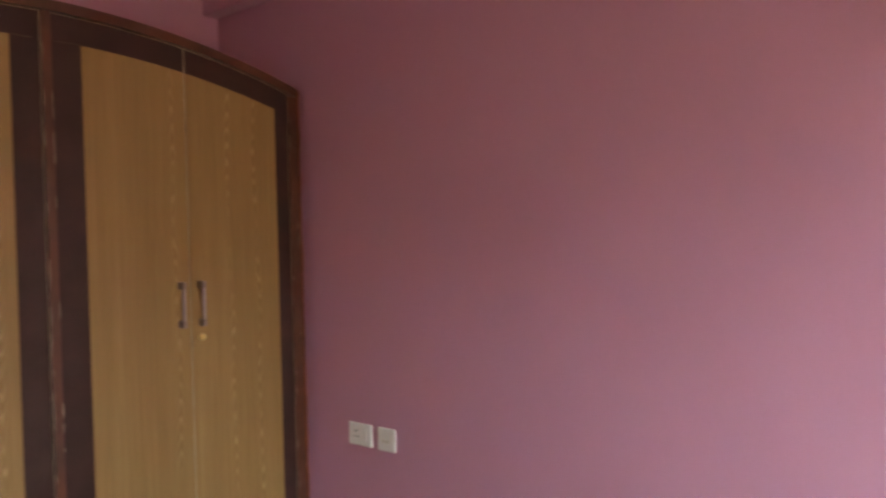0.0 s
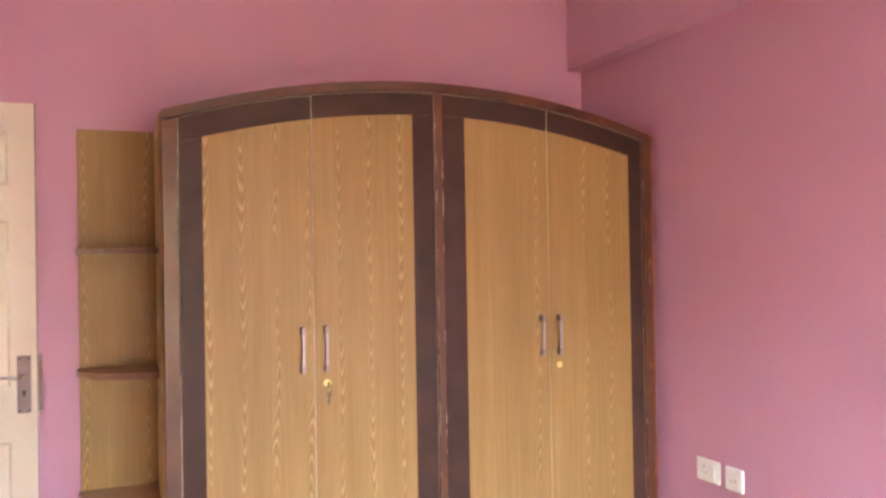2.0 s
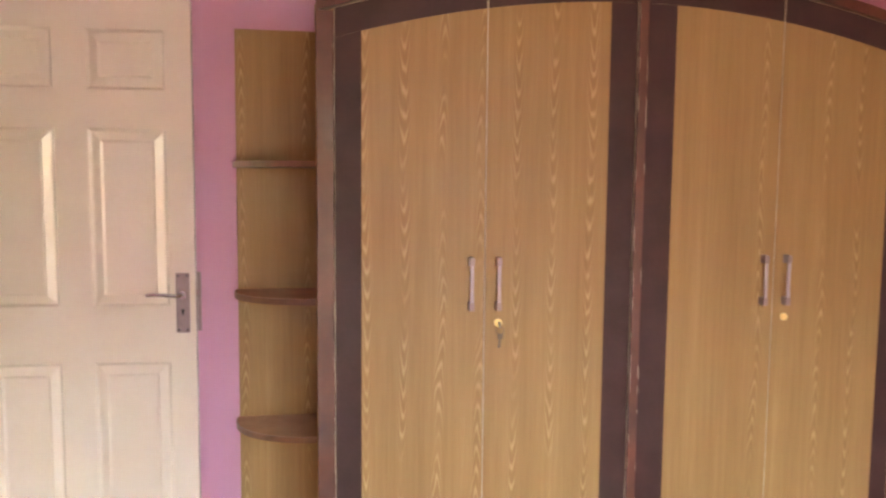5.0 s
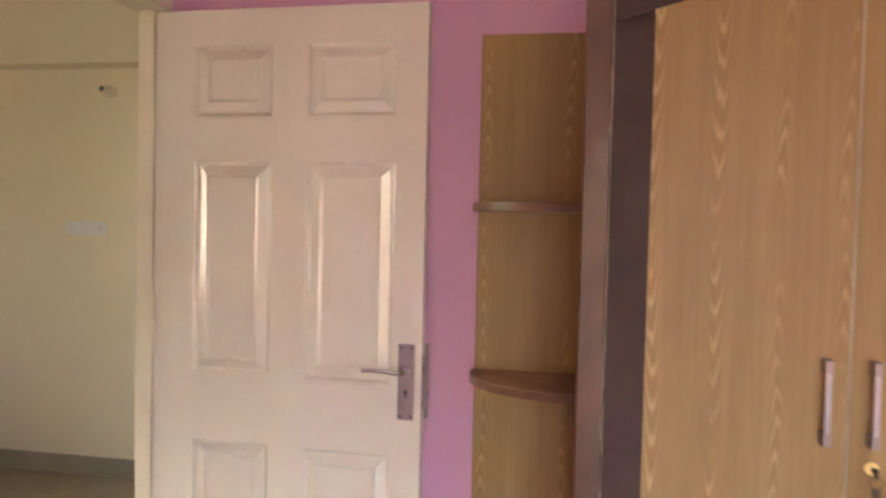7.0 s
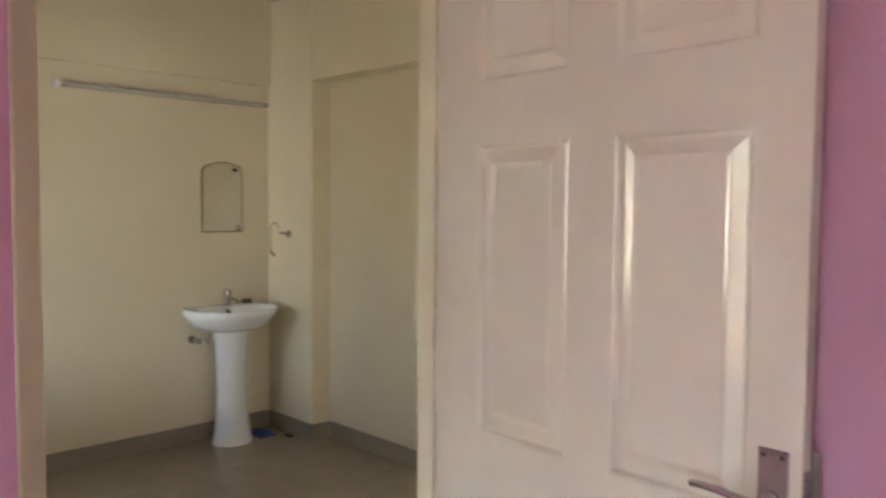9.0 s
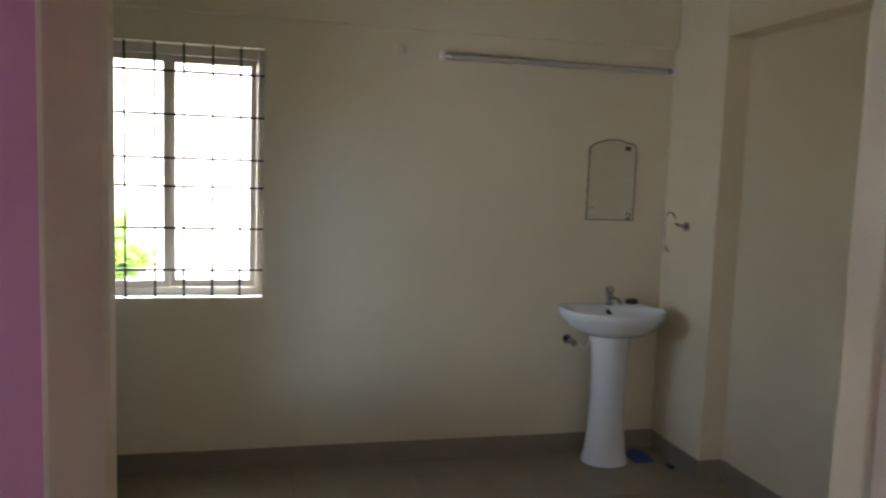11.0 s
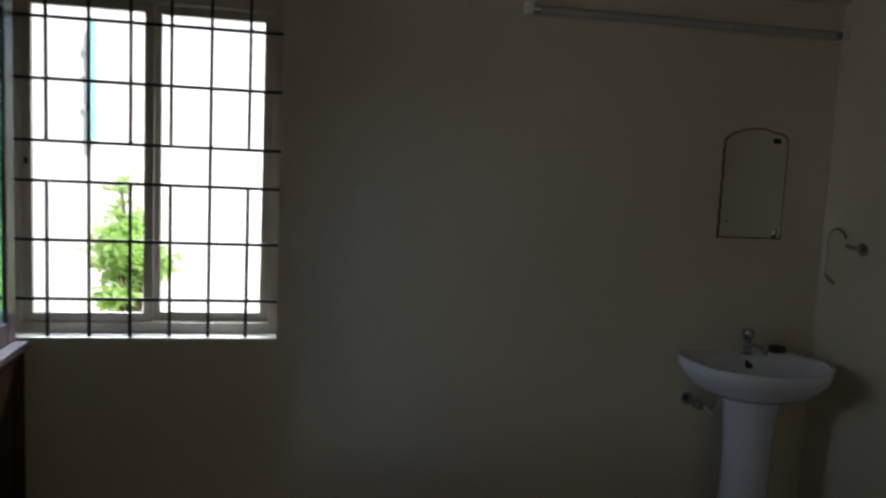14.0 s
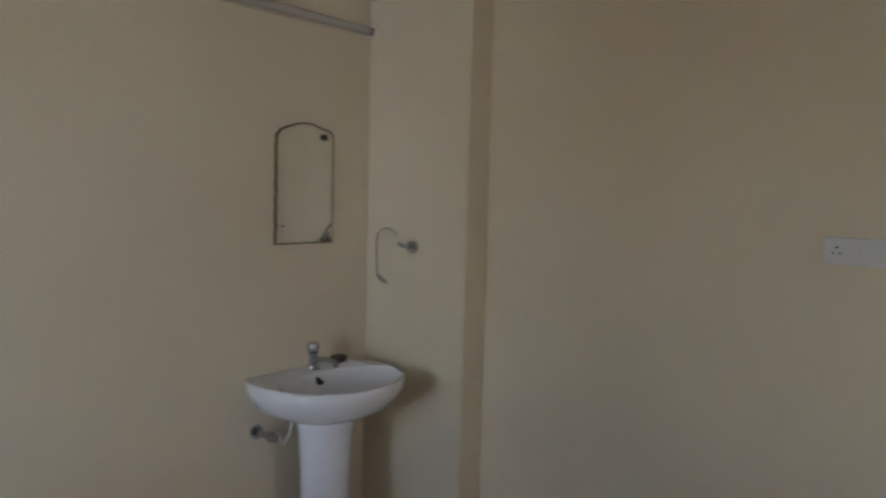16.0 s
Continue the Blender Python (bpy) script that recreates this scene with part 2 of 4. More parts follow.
GROUND = material("dry_ground", (0.24, 0.20, 0.14), 0.95, spread=0.2, scale=0.2, bump=0.05, fine=3)
# dark slate colour stands in for a facade in shade
SHADED_WALL = material("shaded_block_wall", (0.07, 0.10, 0.125), 0.7, spread=0.1, scale=0.6, bump=0.02)
PIPE_PAINT = material("rain_pipe_paint", (0.22, 0.50, 0.52), 0.5, spread=0.1, scale=4, bump=0)
ROOF = material("clay_roof", (0.40, 0.14, 0.07), 0.8, spread=0.2, scale=1, bump=0.05)


def leaf_material(name, colour, tint):
    """Leaves that let part of the sunlight through."""
    m = material(name, colour, 0.5, spread=0.4, scale=2.0, bump=0, tint=tint)
    t = m.node_tree
    through_ = t.nodes.new("ShaderNodeBsdfTranslucent")
    through_.inputs["Color"].default_value = (*(min(1, c * 2.2) for c in tint), 1)
    mix = t.nodes.new("ShaderNodeMixShader")
    mix.inputs[0].default_value = 0.45
    t.links.new(t.nodes["Principled BSDF"].outputs[0], mix.inputs[1])
    t.links.new(through_.outputs[0], mix.inputs[2])
    t.links.new(mix.outputs[0], t.nodes["Material Output"].inputs[0])
    return m


LEAF = leaf_material("tree_leaf", (0.21, 0.33, 0.11), (0.33, 0.46, 0.17))
LEAF_DARK = leaf_material("tree_leaf_dark", (0.15, 0.26, 0.15), (0.23, 0.37, 0.22))


def mirror_material():
    m = bpy.data.materials.new("mirror_silvering")
    m.use_nodes = True
    b = m.node_tree.nodes["Principled BSDF"]
    b.inputs["Base Color"].default_value = (0.80, 0.82, 0.78, 1)
    b.inputs["Metallic"].default_value, b.inputs["Roughness"].default_value = 1.0, 0.03
    return m


def glass_material(name, colour, rough=0.0, ior=1.45):
    m = bpy.data.materials.new(name)
    m.use_nodes = True
    b = m.node_tree.nodes["Principled BSDF"]
    b.inputs["Base Color"].default_value = (*colour, 1)
    b.inputs["Transmission Weight"].default_value, b.inputs["Roughness"].default_value, b.inputs["IOR"].default_value = 1.0, rough, ior
    return m


MIRROR = mirror_material()
CLEAR = glass_material("window_glass", (0.96, 1.0, 0.98))
TINTED = glass_material("tinted_cabinet_glass", (0.11, 0.235, 0.29), 0.0, 3.6)
TINTED.node_tree.nodes["Principled BSDF"].inputs["Transmission Weight"].default_value = 0.55
TINTED.node_tree.nodes["Principled BSDF"].inputs["Specular IOR Level"].default_value = 1.0
TINTED.node_tree.nodes["Principled BSDF"].inputs["Specular Tint"].default_value = (0.64, 0.92, 1.0, 1)


# ---- builders ----
def mesh_from(bm, name, mat, smooth=False):
    me = bpy.data.meshes.new(name)
    bmesh.ops.recalc_face_normals(bm, faces=bm.faces[:])
    bm.to_mesh(me)
    bm.free()
    me.materials.append(mat)
    if smooth:
        for p in me.polygons:
            p.use_smooth = True
        me.set_sharp_from_angle(angle=radians(40))
    return me


def part(name, bm, mat, parent=None, label="", smooth=False, kind=""):
    ob = new(name, mesh_from(bm, name, mat, smooth))
    if parent is not None:
        ob.parent = parent
    if label:
        tagged(ob, label)
    if kind:
        tagged(ob, kind=kind)
    return ob


def thing(name, label, category, group="", at=(0, 0, 0)):
    ob = new(name)
    ob.location = at
    ob.empty_display_size = 0.1
    return tagged(ob, label, category, group)


def boxes(*items, bevel=0.0):
    """A bmesh of boxes (x0, x1, y0, y1, z0, z1)."""
    bm = bmesh.new()
    for x0, x1, y0, y1, z0, z1 in items:
        r = bmesh.ops.create_cube(bm, size=1)
        bmesh.ops.scale(bm, vec=(abs(x1 - x0), abs(y1 - y0), abs(z1 - z0)), verts=r["verts"])
        bmesh.ops.translate(bm, vec=((x0 + x1) / 2, (y0 + y1) / 2, (z0 + z1) / 2), verts=r["verts"])
    if bevel:
        bmesh.ops.bevel(bm, geom=bm.edges[:], offset=bevel, segments=2, affect="EDGES", profile=0.6)
    return bm


def rod(bm, a, b, r, n=12, r2=None):
    """Adds a closed rod from a to b."""
    a, b = Vector(a), Vector(b)
    q = (b - a).to_track_quat("Z", "Y").to_matrix()
    ra, rb = [], []
    for i in range(n):
        c = Vector((math.cos(2 * math.pi * i / n), math.sin(2 * math.pi * i / n), 0))
        ra.append(bm.verts.new(a + q @ (c * r)))
        rb.append(bm.verts.new(b + q @ (c * (r2 if r2 is not None else r))))
    for i in range(n):
        bm.faces.new((ra[i], ra[(i + 1) % n], rb[(i + 1) % n], rb[i]))
    bm.faces.new(ra[::-1])
    bm.faces.new(rb)
    return bm


def pipe(points, r, n=10, smooth=True):
    """A bent round bar along the points."""
    bm = bmesh.new()
    pts = [Vector(p) for p in points]
    rings = []
    prev = None
    for i, p in enumerate(pts):
        d = (pts[min(i + 1, len(pts) - 1)] - pts[max(i - 1, 0)]).normalized()
        if prev is None:
            up = Vector((0, 0, 1)) if abs(d.z) < 0.9 else Vector((1, 0, 0))
            s = d.cross(up).normalized()
        else:
            s = (prev - d * prev.dot(d)).normalized()
        prev = s
        w = d.cross(s)
        rings.append([bm.verts.new(p + (s * math.cos(2 * math.pi * k / n) + w * math.sin(2 * math.pi * k / n)) * r) for k in range(n)])
    for a, b in zip(rings, rings[1:]):
        for k in range(n):
            bm.faces.new((a[k], a[(k + 1) % n], b[(k + 1) % n], b[k]))
    bm.faces.new(rings[0][::-1])
    bm.faces.new(rings[-1])
    return bm


def lathe(profile, n=32, sx=1.0, sy=1.0):
    """Turns (radius, z) pairs round the z axis."""
    bm = bmesh.new()
    rings = []
    for r, z in profile:
        rings.append([bm.verts.new((r * sx * math.cos(2 * math.pi * k / n), r * sy * math.sin(2 * math.pi * k / n), z)) for k in range(n)])
    for a, b in zip(rings, rings[1:]):
        for k in range(n):
            bm.faces.new((a[k], a[(k + 1) % n], b[(k + 1) % n], b[k]))
    bm.faces.new(rings[0][::-1])
    bm.faces.new(rings[-1])
    return bm


def prism(outline, y0, y1):
    """A slab with an outline in x and z, from y0 to y1."""
    bm = bmesh.new()
    a = [bm.verts.new((x, y0, z)) for x, z in outline]
    b = [bm.verts.new((x, y1, z)) for x, z in outline]
    n = len(a)
    for i in range(n):
        bm.faces.new((a[i], a[(i + 1) % n], b[(i + 1) % n], b[i]))
    bm.faces.new(a[::-1])
    bm.faces.new(b)
    return bm


def moved(bm, m):
    bmesh.ops.transform(bm, matrix=m, verts=bm.verts[:])
    return bm


# ---- the setting ----
CEIL = 2.725
W_E = 2.605      # east wall of the bedroom
Y_N = 3.03       # north wall of the bedroom
Y_S = -1.60      # south wall of the bedroom
X_B, X_H = -0.70, -0.80   # the wall between the rooms: bedroom face, hall face
D0, D1, DH = 2.092, 3.03, 2.085   # the doorway in that wall
H_W = -3.82      # west wall of the hall
H_N = 4.585       # north wall of the hall
H_S = 0.98       # south wall of the hall
WIN = (1.408, 2.304, 0.855, 2.055)


def setting(name, bm, mat):
    ob = part(name, bm, mat)
    return tagged(ob, kind="structure")


setting("floor", boxes((-4.0, W_E + 0.2, H_S - 2.8, H_N + 0.2, -0.15, -0.011)), GROUT)
setting("ceiling", boxes((X_H, W_E + 0.2, Y_S - 0.2, Y_N + 0.12, CEIL, CEIL + 0.15), (-4.05, X_H, H_S - 0.15, H_N + 0.2, CEIL, CEIL + 0.15), (X_H, 0.4, Y_N + 0.12, H_N + 0.2, CEIL, CEIL + 0.15)), WHITE_CEIL)
setting("wall_north_bedroom", boxes((X_H + 0.05, W_E + 0.15, Y_N, Y_N + 0.05, 0, CEIL)), PINK)
setting("wall_north_bedroom_back", boxes((X_H, W_E + 0.15, Y_N + 0.05, Y_N + 0.12, 0, CEIL)), CREAM)
setting("wall_east_bedroom", boxes((W_E, W_E + 0.15, Y_S, Y_N, 0, CEIL)), PINK)
setting("beam_east_bedroom", boxes((2.525, W_E, Y_S, Y_N, 2.347, CEIL), bevel=0.003), PINK)
BW = (0.55, 2.15, 0.15, 2.10)
setting("wall_south_bedroom", boxes((X_H, BW[0], Y_S - 0.15, Y_S, 0, CEIL), (BW[1], W_E + 0.15, Y_S - 0.15, Y_S, 0, CEIL), (BW[0], BW[1], Y_S - 0.15, Y_S, 0, BW[2]), (BW[0], BW[1], Y_S - 0.15, Y_S, BW[3], CEIL)), PINK)
mid = (X_B + X_H) / 2
setting("wall_west_bedroom", boxes((mid, X_B, Y_S, D0, 0, CEIL), (mid, X_B, D0, Y_N, DH, CEIL)), PINK)
setting("wall_east_hall", boxes((X_H, mid, H_S - 0.15, D0, 0, CEIL), (X_H, mid, D0, D1 + 0.12, DH, CEIL), (X_H, mid, D1, D1 + 0.12, 0, DH)), CREAM)
setting("wall_west_bedroom_end", boxes((X_H, mid, Y_S - 0.15, H_S - 0.15, 0, CEIL)), OUTER)
y0, y1, z0, z1 = WIN
setting("wall_west_hall", boxes((H_W - 0.2, H_W, H_S - 0.15, y0, 0, CEIL), (H_W - 0.2, H_W, y1, H_N + 0.15, 0, CEIL), (H_W - 0.2, H_W, y0, y1, 0, z0), (H_W - 0.2, H_W, y0, y1, z1, CEIL)), CREAM)
setting("wall_north_hall", boxes((H_W, 0.35, H_N, H_N + 0.15, 0, CEIL)), CREAM)
# unseen opening added in the south wall to let the bay lamp through
GAP = (-3.13, -2.55, 0.86, 2.00)
setting("wall_south_hall", boxes((H_W, GAP[0], H_S - 0.15, H_S, 0, CEIL), (GAP[0], GAP[1], H_S - 0.15, H_S, 0, GAP[2]), (GAP[0], GAP[1], H_S - 0.15, H_S, GAP[3], CEIL), (GAP[1], X_H, H_S - 0.15, H_S, 0, CEIL)), CREAM)
# the passage beyond the bedroom wall
setting("wall_east_passage", boxes((0.20, 0.35, Y_N + 0.12, H_N, 0, CEIL)), CREAM)
setting("column_hall", boxes((H_W, -3.335, 4.45, H_N, 0, CEIL), bevel=0.006), CREAM)
setting("beam_north_hall", boxes((-3.332, 0.19, 4.452, H_N, 2.190, CEIL), bevel=0.003), CREAM)
setting("beam_west_hall", boxes((H_W, -3.775, H_S, 4.447, 2.195, CEIL), bevel=0.003), CREAM)


def skirting(items):
    ob = tagged(part("baseboard", boxes(*items, bevel=0.002), SKIRT), kind="structure")
    return ob


skirting([(H_W, H_W + 0.011, 1.49, 4.438, -0.011, 0.10)])
skirting([(H_W + 0.012, -3.324, 4.439, 4.45, -0.011, 0.10)])
skirting([(-3.335, -3.324, 4.4505, H_N - 0.012, -0.011, 0.10)])
skirting([(-3.323, 0.20, H_N - 0.011, H_N, -0.011, 0.10)])
skirting([(W_E - 0.011, W_E, Y_S, Y_N - 0.62, -0.011, 0.07)])
skirting([(X_B, X_B + 0.011, Y_S, D0 - 0.005, -0.011, 0.10)])
skirting([(X_B + 0.09, 0.245, Y_N - 0.011, Y_N, -0.011, 0.10)])

# sunshade slab over the hall window
setting("sunshade_slab", boxes((H_W - 0.75, H_W - 0.2, y0 - 0.3, y1 + 0.3, z1 + 0.03, z1 + 0.11), bevel=0.006), CONCRETE)


# ---- door frame and leaf ----
def door_frame():
    f = tagged(new("door_1"), "cream enamelled wooden door frame between bedroom and hall", "door frame", kind="structure")
    # splayed on the bedroom side, with a small rounded nose
    plan = [(X_B + 0.0025, D0 + 0.0005), (X_B + 0.002, D0 + 0.005), (X_B - 0.006, D0 + 0.018), (X_B - 0.020, D0 + 0.038), (X_B - 0.026, D0 + 0.046), (X_B - 0.034, D0 + 0.050), (X_H + 0.036, D0 + 0.050), (X_H - 0.004, D0 + 0.024), (X_H - 0.004, D0 + 0.0005)]
    bm = bmesh.new()
    lo, hi = [bm.verts.new((x, y, 0)) for x, y in plan], [bm.verts.new((x, y, 2.035)) for x, y in plan]
    for k in range(len(plan)):
        bm.faces.new((lo[k], lo[(k + 1) % len(plan)], hi[(k + 1) % len(plan)], hi[k]))
    bm.faces.new(lo[::-1])
    bm.faces.new(hi)
    part("jamb", bm, FRAME_PAINT, f)
    part("jamb", boxes((X_H + 0.017, X_B - 0.031, 2.985, D1 - 0.001, 0, 2.035), bevel=0.003), FRAME_PAINT, f)
    part("head", boxes((X_H - 0.006, X_B + 0.006, D0, D1 - 0.001, 2.036, DH - 0.001), bevel=0.003), FRAME_PAINT, f)


def raised_panel(u0, u1, z0, z1):
    """A moulded panel: cove, groove, slope and raised field, all facing -y."""
    bm = bmesh.new()
    steps = [(0.0, 0.0), (0.004, 0.002), (0.009, 0.0080), (0.013, 0.0092), (0.017, 0.0090), (0.040, 0.0012), (0.0425, 0.0008), (0.0505, 0.0038), (0.054, 0.0043)]
    rings = []
    for inset, depth in steps:
        rings.append([bm.verts.new(p) for p in ((u0 + inset, depth, z0 + inset), (u1 - inset, depth, z0 + inset), (u1 - inset, depth, z1 - inset), (u0 + inset, depth, z1 - inset))])
    for a, b in zip(rings, rings[1:]):
        for k in range(4):
            bm.faces.new((a[k], a[(k + 1) % 4], b[(k + 1) % 4], b[k]))
    bm.faces.new(rings[-1])
    return bm


def lever_handle(parent, m, name="handle"):
    """A long plate with a lever; the plate faces -y, the lever points to -x."""
    h = part(name, moved(boxes((-0.024, 0.024, -0.005, 0, -0.109, 0.109), bevel=0.0018), m), DULL, parent, "long bronzed steel handle plate with lever")
    bm = pipe([(0, -0.004, 0.03), (0, -0.030, 0.03), (-0.006, -0.042, 0.03), (-0.02, -0.048, 0.031), (-0.06, -0.049, 0.035), (-0.095, -0.047, 0.036), (-0.118, -0.044, 0.033)], 0.0065)
    part("lever", moved(bm, m), STEEL, h, "curved steel lever", smooth=True)
    part("boss", moved(rod(bmesh.new(), (0, -0.003, 0.03), (0, -0.016, 0.03), 0.014, 20), m), STEEL, h, smooth=True)
    part("keyhole", moved(boxes((-0.003, 0.003, -0.0062, -0.0045, -0.045, -0.025), (-0.005, 0.005, -0.0062, -0.0045, -0.032, -0.023)), m), BLACK, h)
    for sx, sz in ((-0.015, 0.098), (0.015, 0.098), (-0.015, -0.098), (0.015, -0.098)):
        part("screw", moved(rod(bmesh.new(), (sx, -0.0045, sz), (sx, -0.0062, sz), 0.0036, 10), m), BLACK, h)
    return h


def door_leaf():
    hinge, free = Vector((-0.728, 2.995, 0)), Vector((0.117, 2.964, 0))
    width = (free - hinge).length
    ang = math.degrees(math.atan2(free.y - hinge.y, free.x - hinge.x))
    d = thing("door_leaf", "open glossy cream six-panel door leaf against the pink wall", "door", at=(hinge.x, hinge.y, 0))
    d.rotation_euler = (0, 0, radians(ang))
    cols = [(0.130, 0.380), (0.488, 0.757)]
    rows = [(0.175, 0.745), (0.948, 1.583), (1.715, 1.925)]
    us = [0, *cols[0], *cols[1], width]
    zs = [0.012, *rows[0], *rows[1], *rows[2], 2.030]
    bm = bmesh.new()
    T = 0.033
    holes = {(1, 1), (3, 1), (1, 3), (3, 3), (1, 5), (3, 5)}
    vs = {(i, j): bm.verts.new((u, 0, z)) for i, u in enumerate(us) for j, z in enumerate(zs)}
    for i in range(len(us) - 1):
        for j in range(len(zs) - 1):
            if (i, j) not in holes:
                bm.faces.new((vs[i, j], vs[i + 1, j], vs[i + 1, j + 1], vs[i, j + 1]))
    bk = [bm.verts.new(p) for p in ((0, T, zs[0]), (width, T, zs[0]), (width, T, zs[-1]), (0, T, zs[-1]))]
    bm.faces.new(bk)
    nu, nz = len(us) - 1, len(zs) - 1
    bm.faces.new([vs[i, 0] for i in range(nu + 1)] + [bk[1], bk[0]])
    bm.faces.new([vs[i, nz] for i in range(nu + 1)] + [bk[2], bk[3]])
    bm.faces.new([vs[0, j] for j in range(nz + 1)] + [bk[3], bk[0]])
    bm.faces.new([vs[nu, j] for j in range(nz + 1)] + [bk[2], bk[1]])
    part("leaf_body", bm, DOOR_PAINT, d)
    for c in cols:
        for r in rows:
            part("raised_panel", raised_panel(c[0], c[1], r[0], r[1]), DOOR_PAINT, d)
    lever_handle(d, pose(width - 0.044, 0, 0.960))
    lever_handle(d, pose(width - 0.010, T, 0.960) @ Matrix.Scale(-1, 4, (0, 1, 0)) @ Matrix.Diagonal((1, 0.6, 1, 1)), "back_handle")
    fo = part("lock_forend", boxes((width, width + 0.0015, 0.004, 0.028, 0.880, 1.040), bevel=0.0004), DULL, d, "dull steel lock plate let into the leaf's edge")
    part("latch_bolt", boxes((width + 0.0015, width + 0.010, 0.010, 0.022, 0.985, 1.005), bevel=0.002), STEEL, fo)
    for z in (0.892, 1.028):
        part("screw", rod(bmesh.new(), (width + 0.0015, 0.016, z), (width + 0.0022, 0.016, z), 0.003, 10), BLACK, fo)
    for z in (0.25, 1.05, 1.80):
        hg = part("hinge", rod(bmesh.new(), (-0.006, 0.004, z - 0.045), (-0.006, 0.004, z + 0.045), 0.005, 10), FRAME_PAINT, d, smooth=True)
        part("hinge_pin", rod(bmesh.new(), (-0.006, 0.004, z + 0.045), (-0.006, 0.004, z + 0.051), 0.0065, 10), FRAME_PAINT, hg)
    return d


door_frame()
door_leaf()


# ---- wardrobe ----
XW0, XW1, YW = 0.564, 2.554, 2.42
XM = 1.552


def arch(x, drop=0.0):
    """Height of the wardrobe's top at x."""
    return 2.090 - 0.154 * ((x - XM) / 0.988) ** 2 - drop


def under_arch(x0, x1, z0, drop, n=14):
    return [(x0, z0), (x1, z0)] + [(x1 + (x0 - x1) * i / n, arch(x1 + (x0 - x1) * i / n, drop)) for i in range(n + 1)]


def bar_handle(parent, x, y, z0, z1, name="handle"):
    """A flat bow handle on a face towards -y."""
    h = part(name, boxes((x - 0.0055, x + 0.0055, y - 0.030, y - 0.023, z0 + 0.024, z1 - 0.024), bevel=0.002), HANDLE, parent, "flat matt steel bow handle with bronzed ends")
    for za, zb in ((z0, z0 + 0.026), (z1 - 0.026, z1)):
        part("handle_end", boxes((x - 0.0075, x + 0.0075, y - 0.031, y - 0.0005, za, zb), bevel=0.002), DULL, h)
    return h


def door_lock(parent, x, y, z, key):
    l = part("lock", rod(bmesh.new(), (x, y - 0.006, z), (x, y, z), 0.0125, 20), BRASS, parent, "round brass cylinder lock", smooth=True)
    part("lock_core", rod(bmesh.new(), (x, y - 0.009, z), (x, y - 0.006, z), 0.007, 16), BRASS, l, smooth=True)
    if key:
        bm = boxes((x - 0.0012, x + 0.0012, y - 0.030, y - 0.009, z - 0.004, z + 0.004))
        rod(bm, (x - 0.0012, y - 0.030, z - 0.002), (x + 0.0012, y - 0.030, z - 0.002), 0.011, 14)
        part("key", bm, KEY_METAL, l, "small key in the lock")
        bm = pipe([(x + 0.012 * math.sin(a), y - 0.032, z - 0.020 + 0.012 * math.cos(a)) for a in np.linspace(0, 2 * math.pi, 18)], 0.0012, 6)
        part("key_ring", bm, KEY_METAL, l)
        bm = moved(boxes((-0.0045, 0.0045, -0.001, 0.001, -0.045, 0.0), (-0.009, 0.009, -0.001, 0.001, -0.016, 0.0), bevel=0.0008), pose(x + 0.002, y - 0.030, z - 0.030, 0, 6, 0))
        part("hanging_key", bm, KEY_METAL, l)


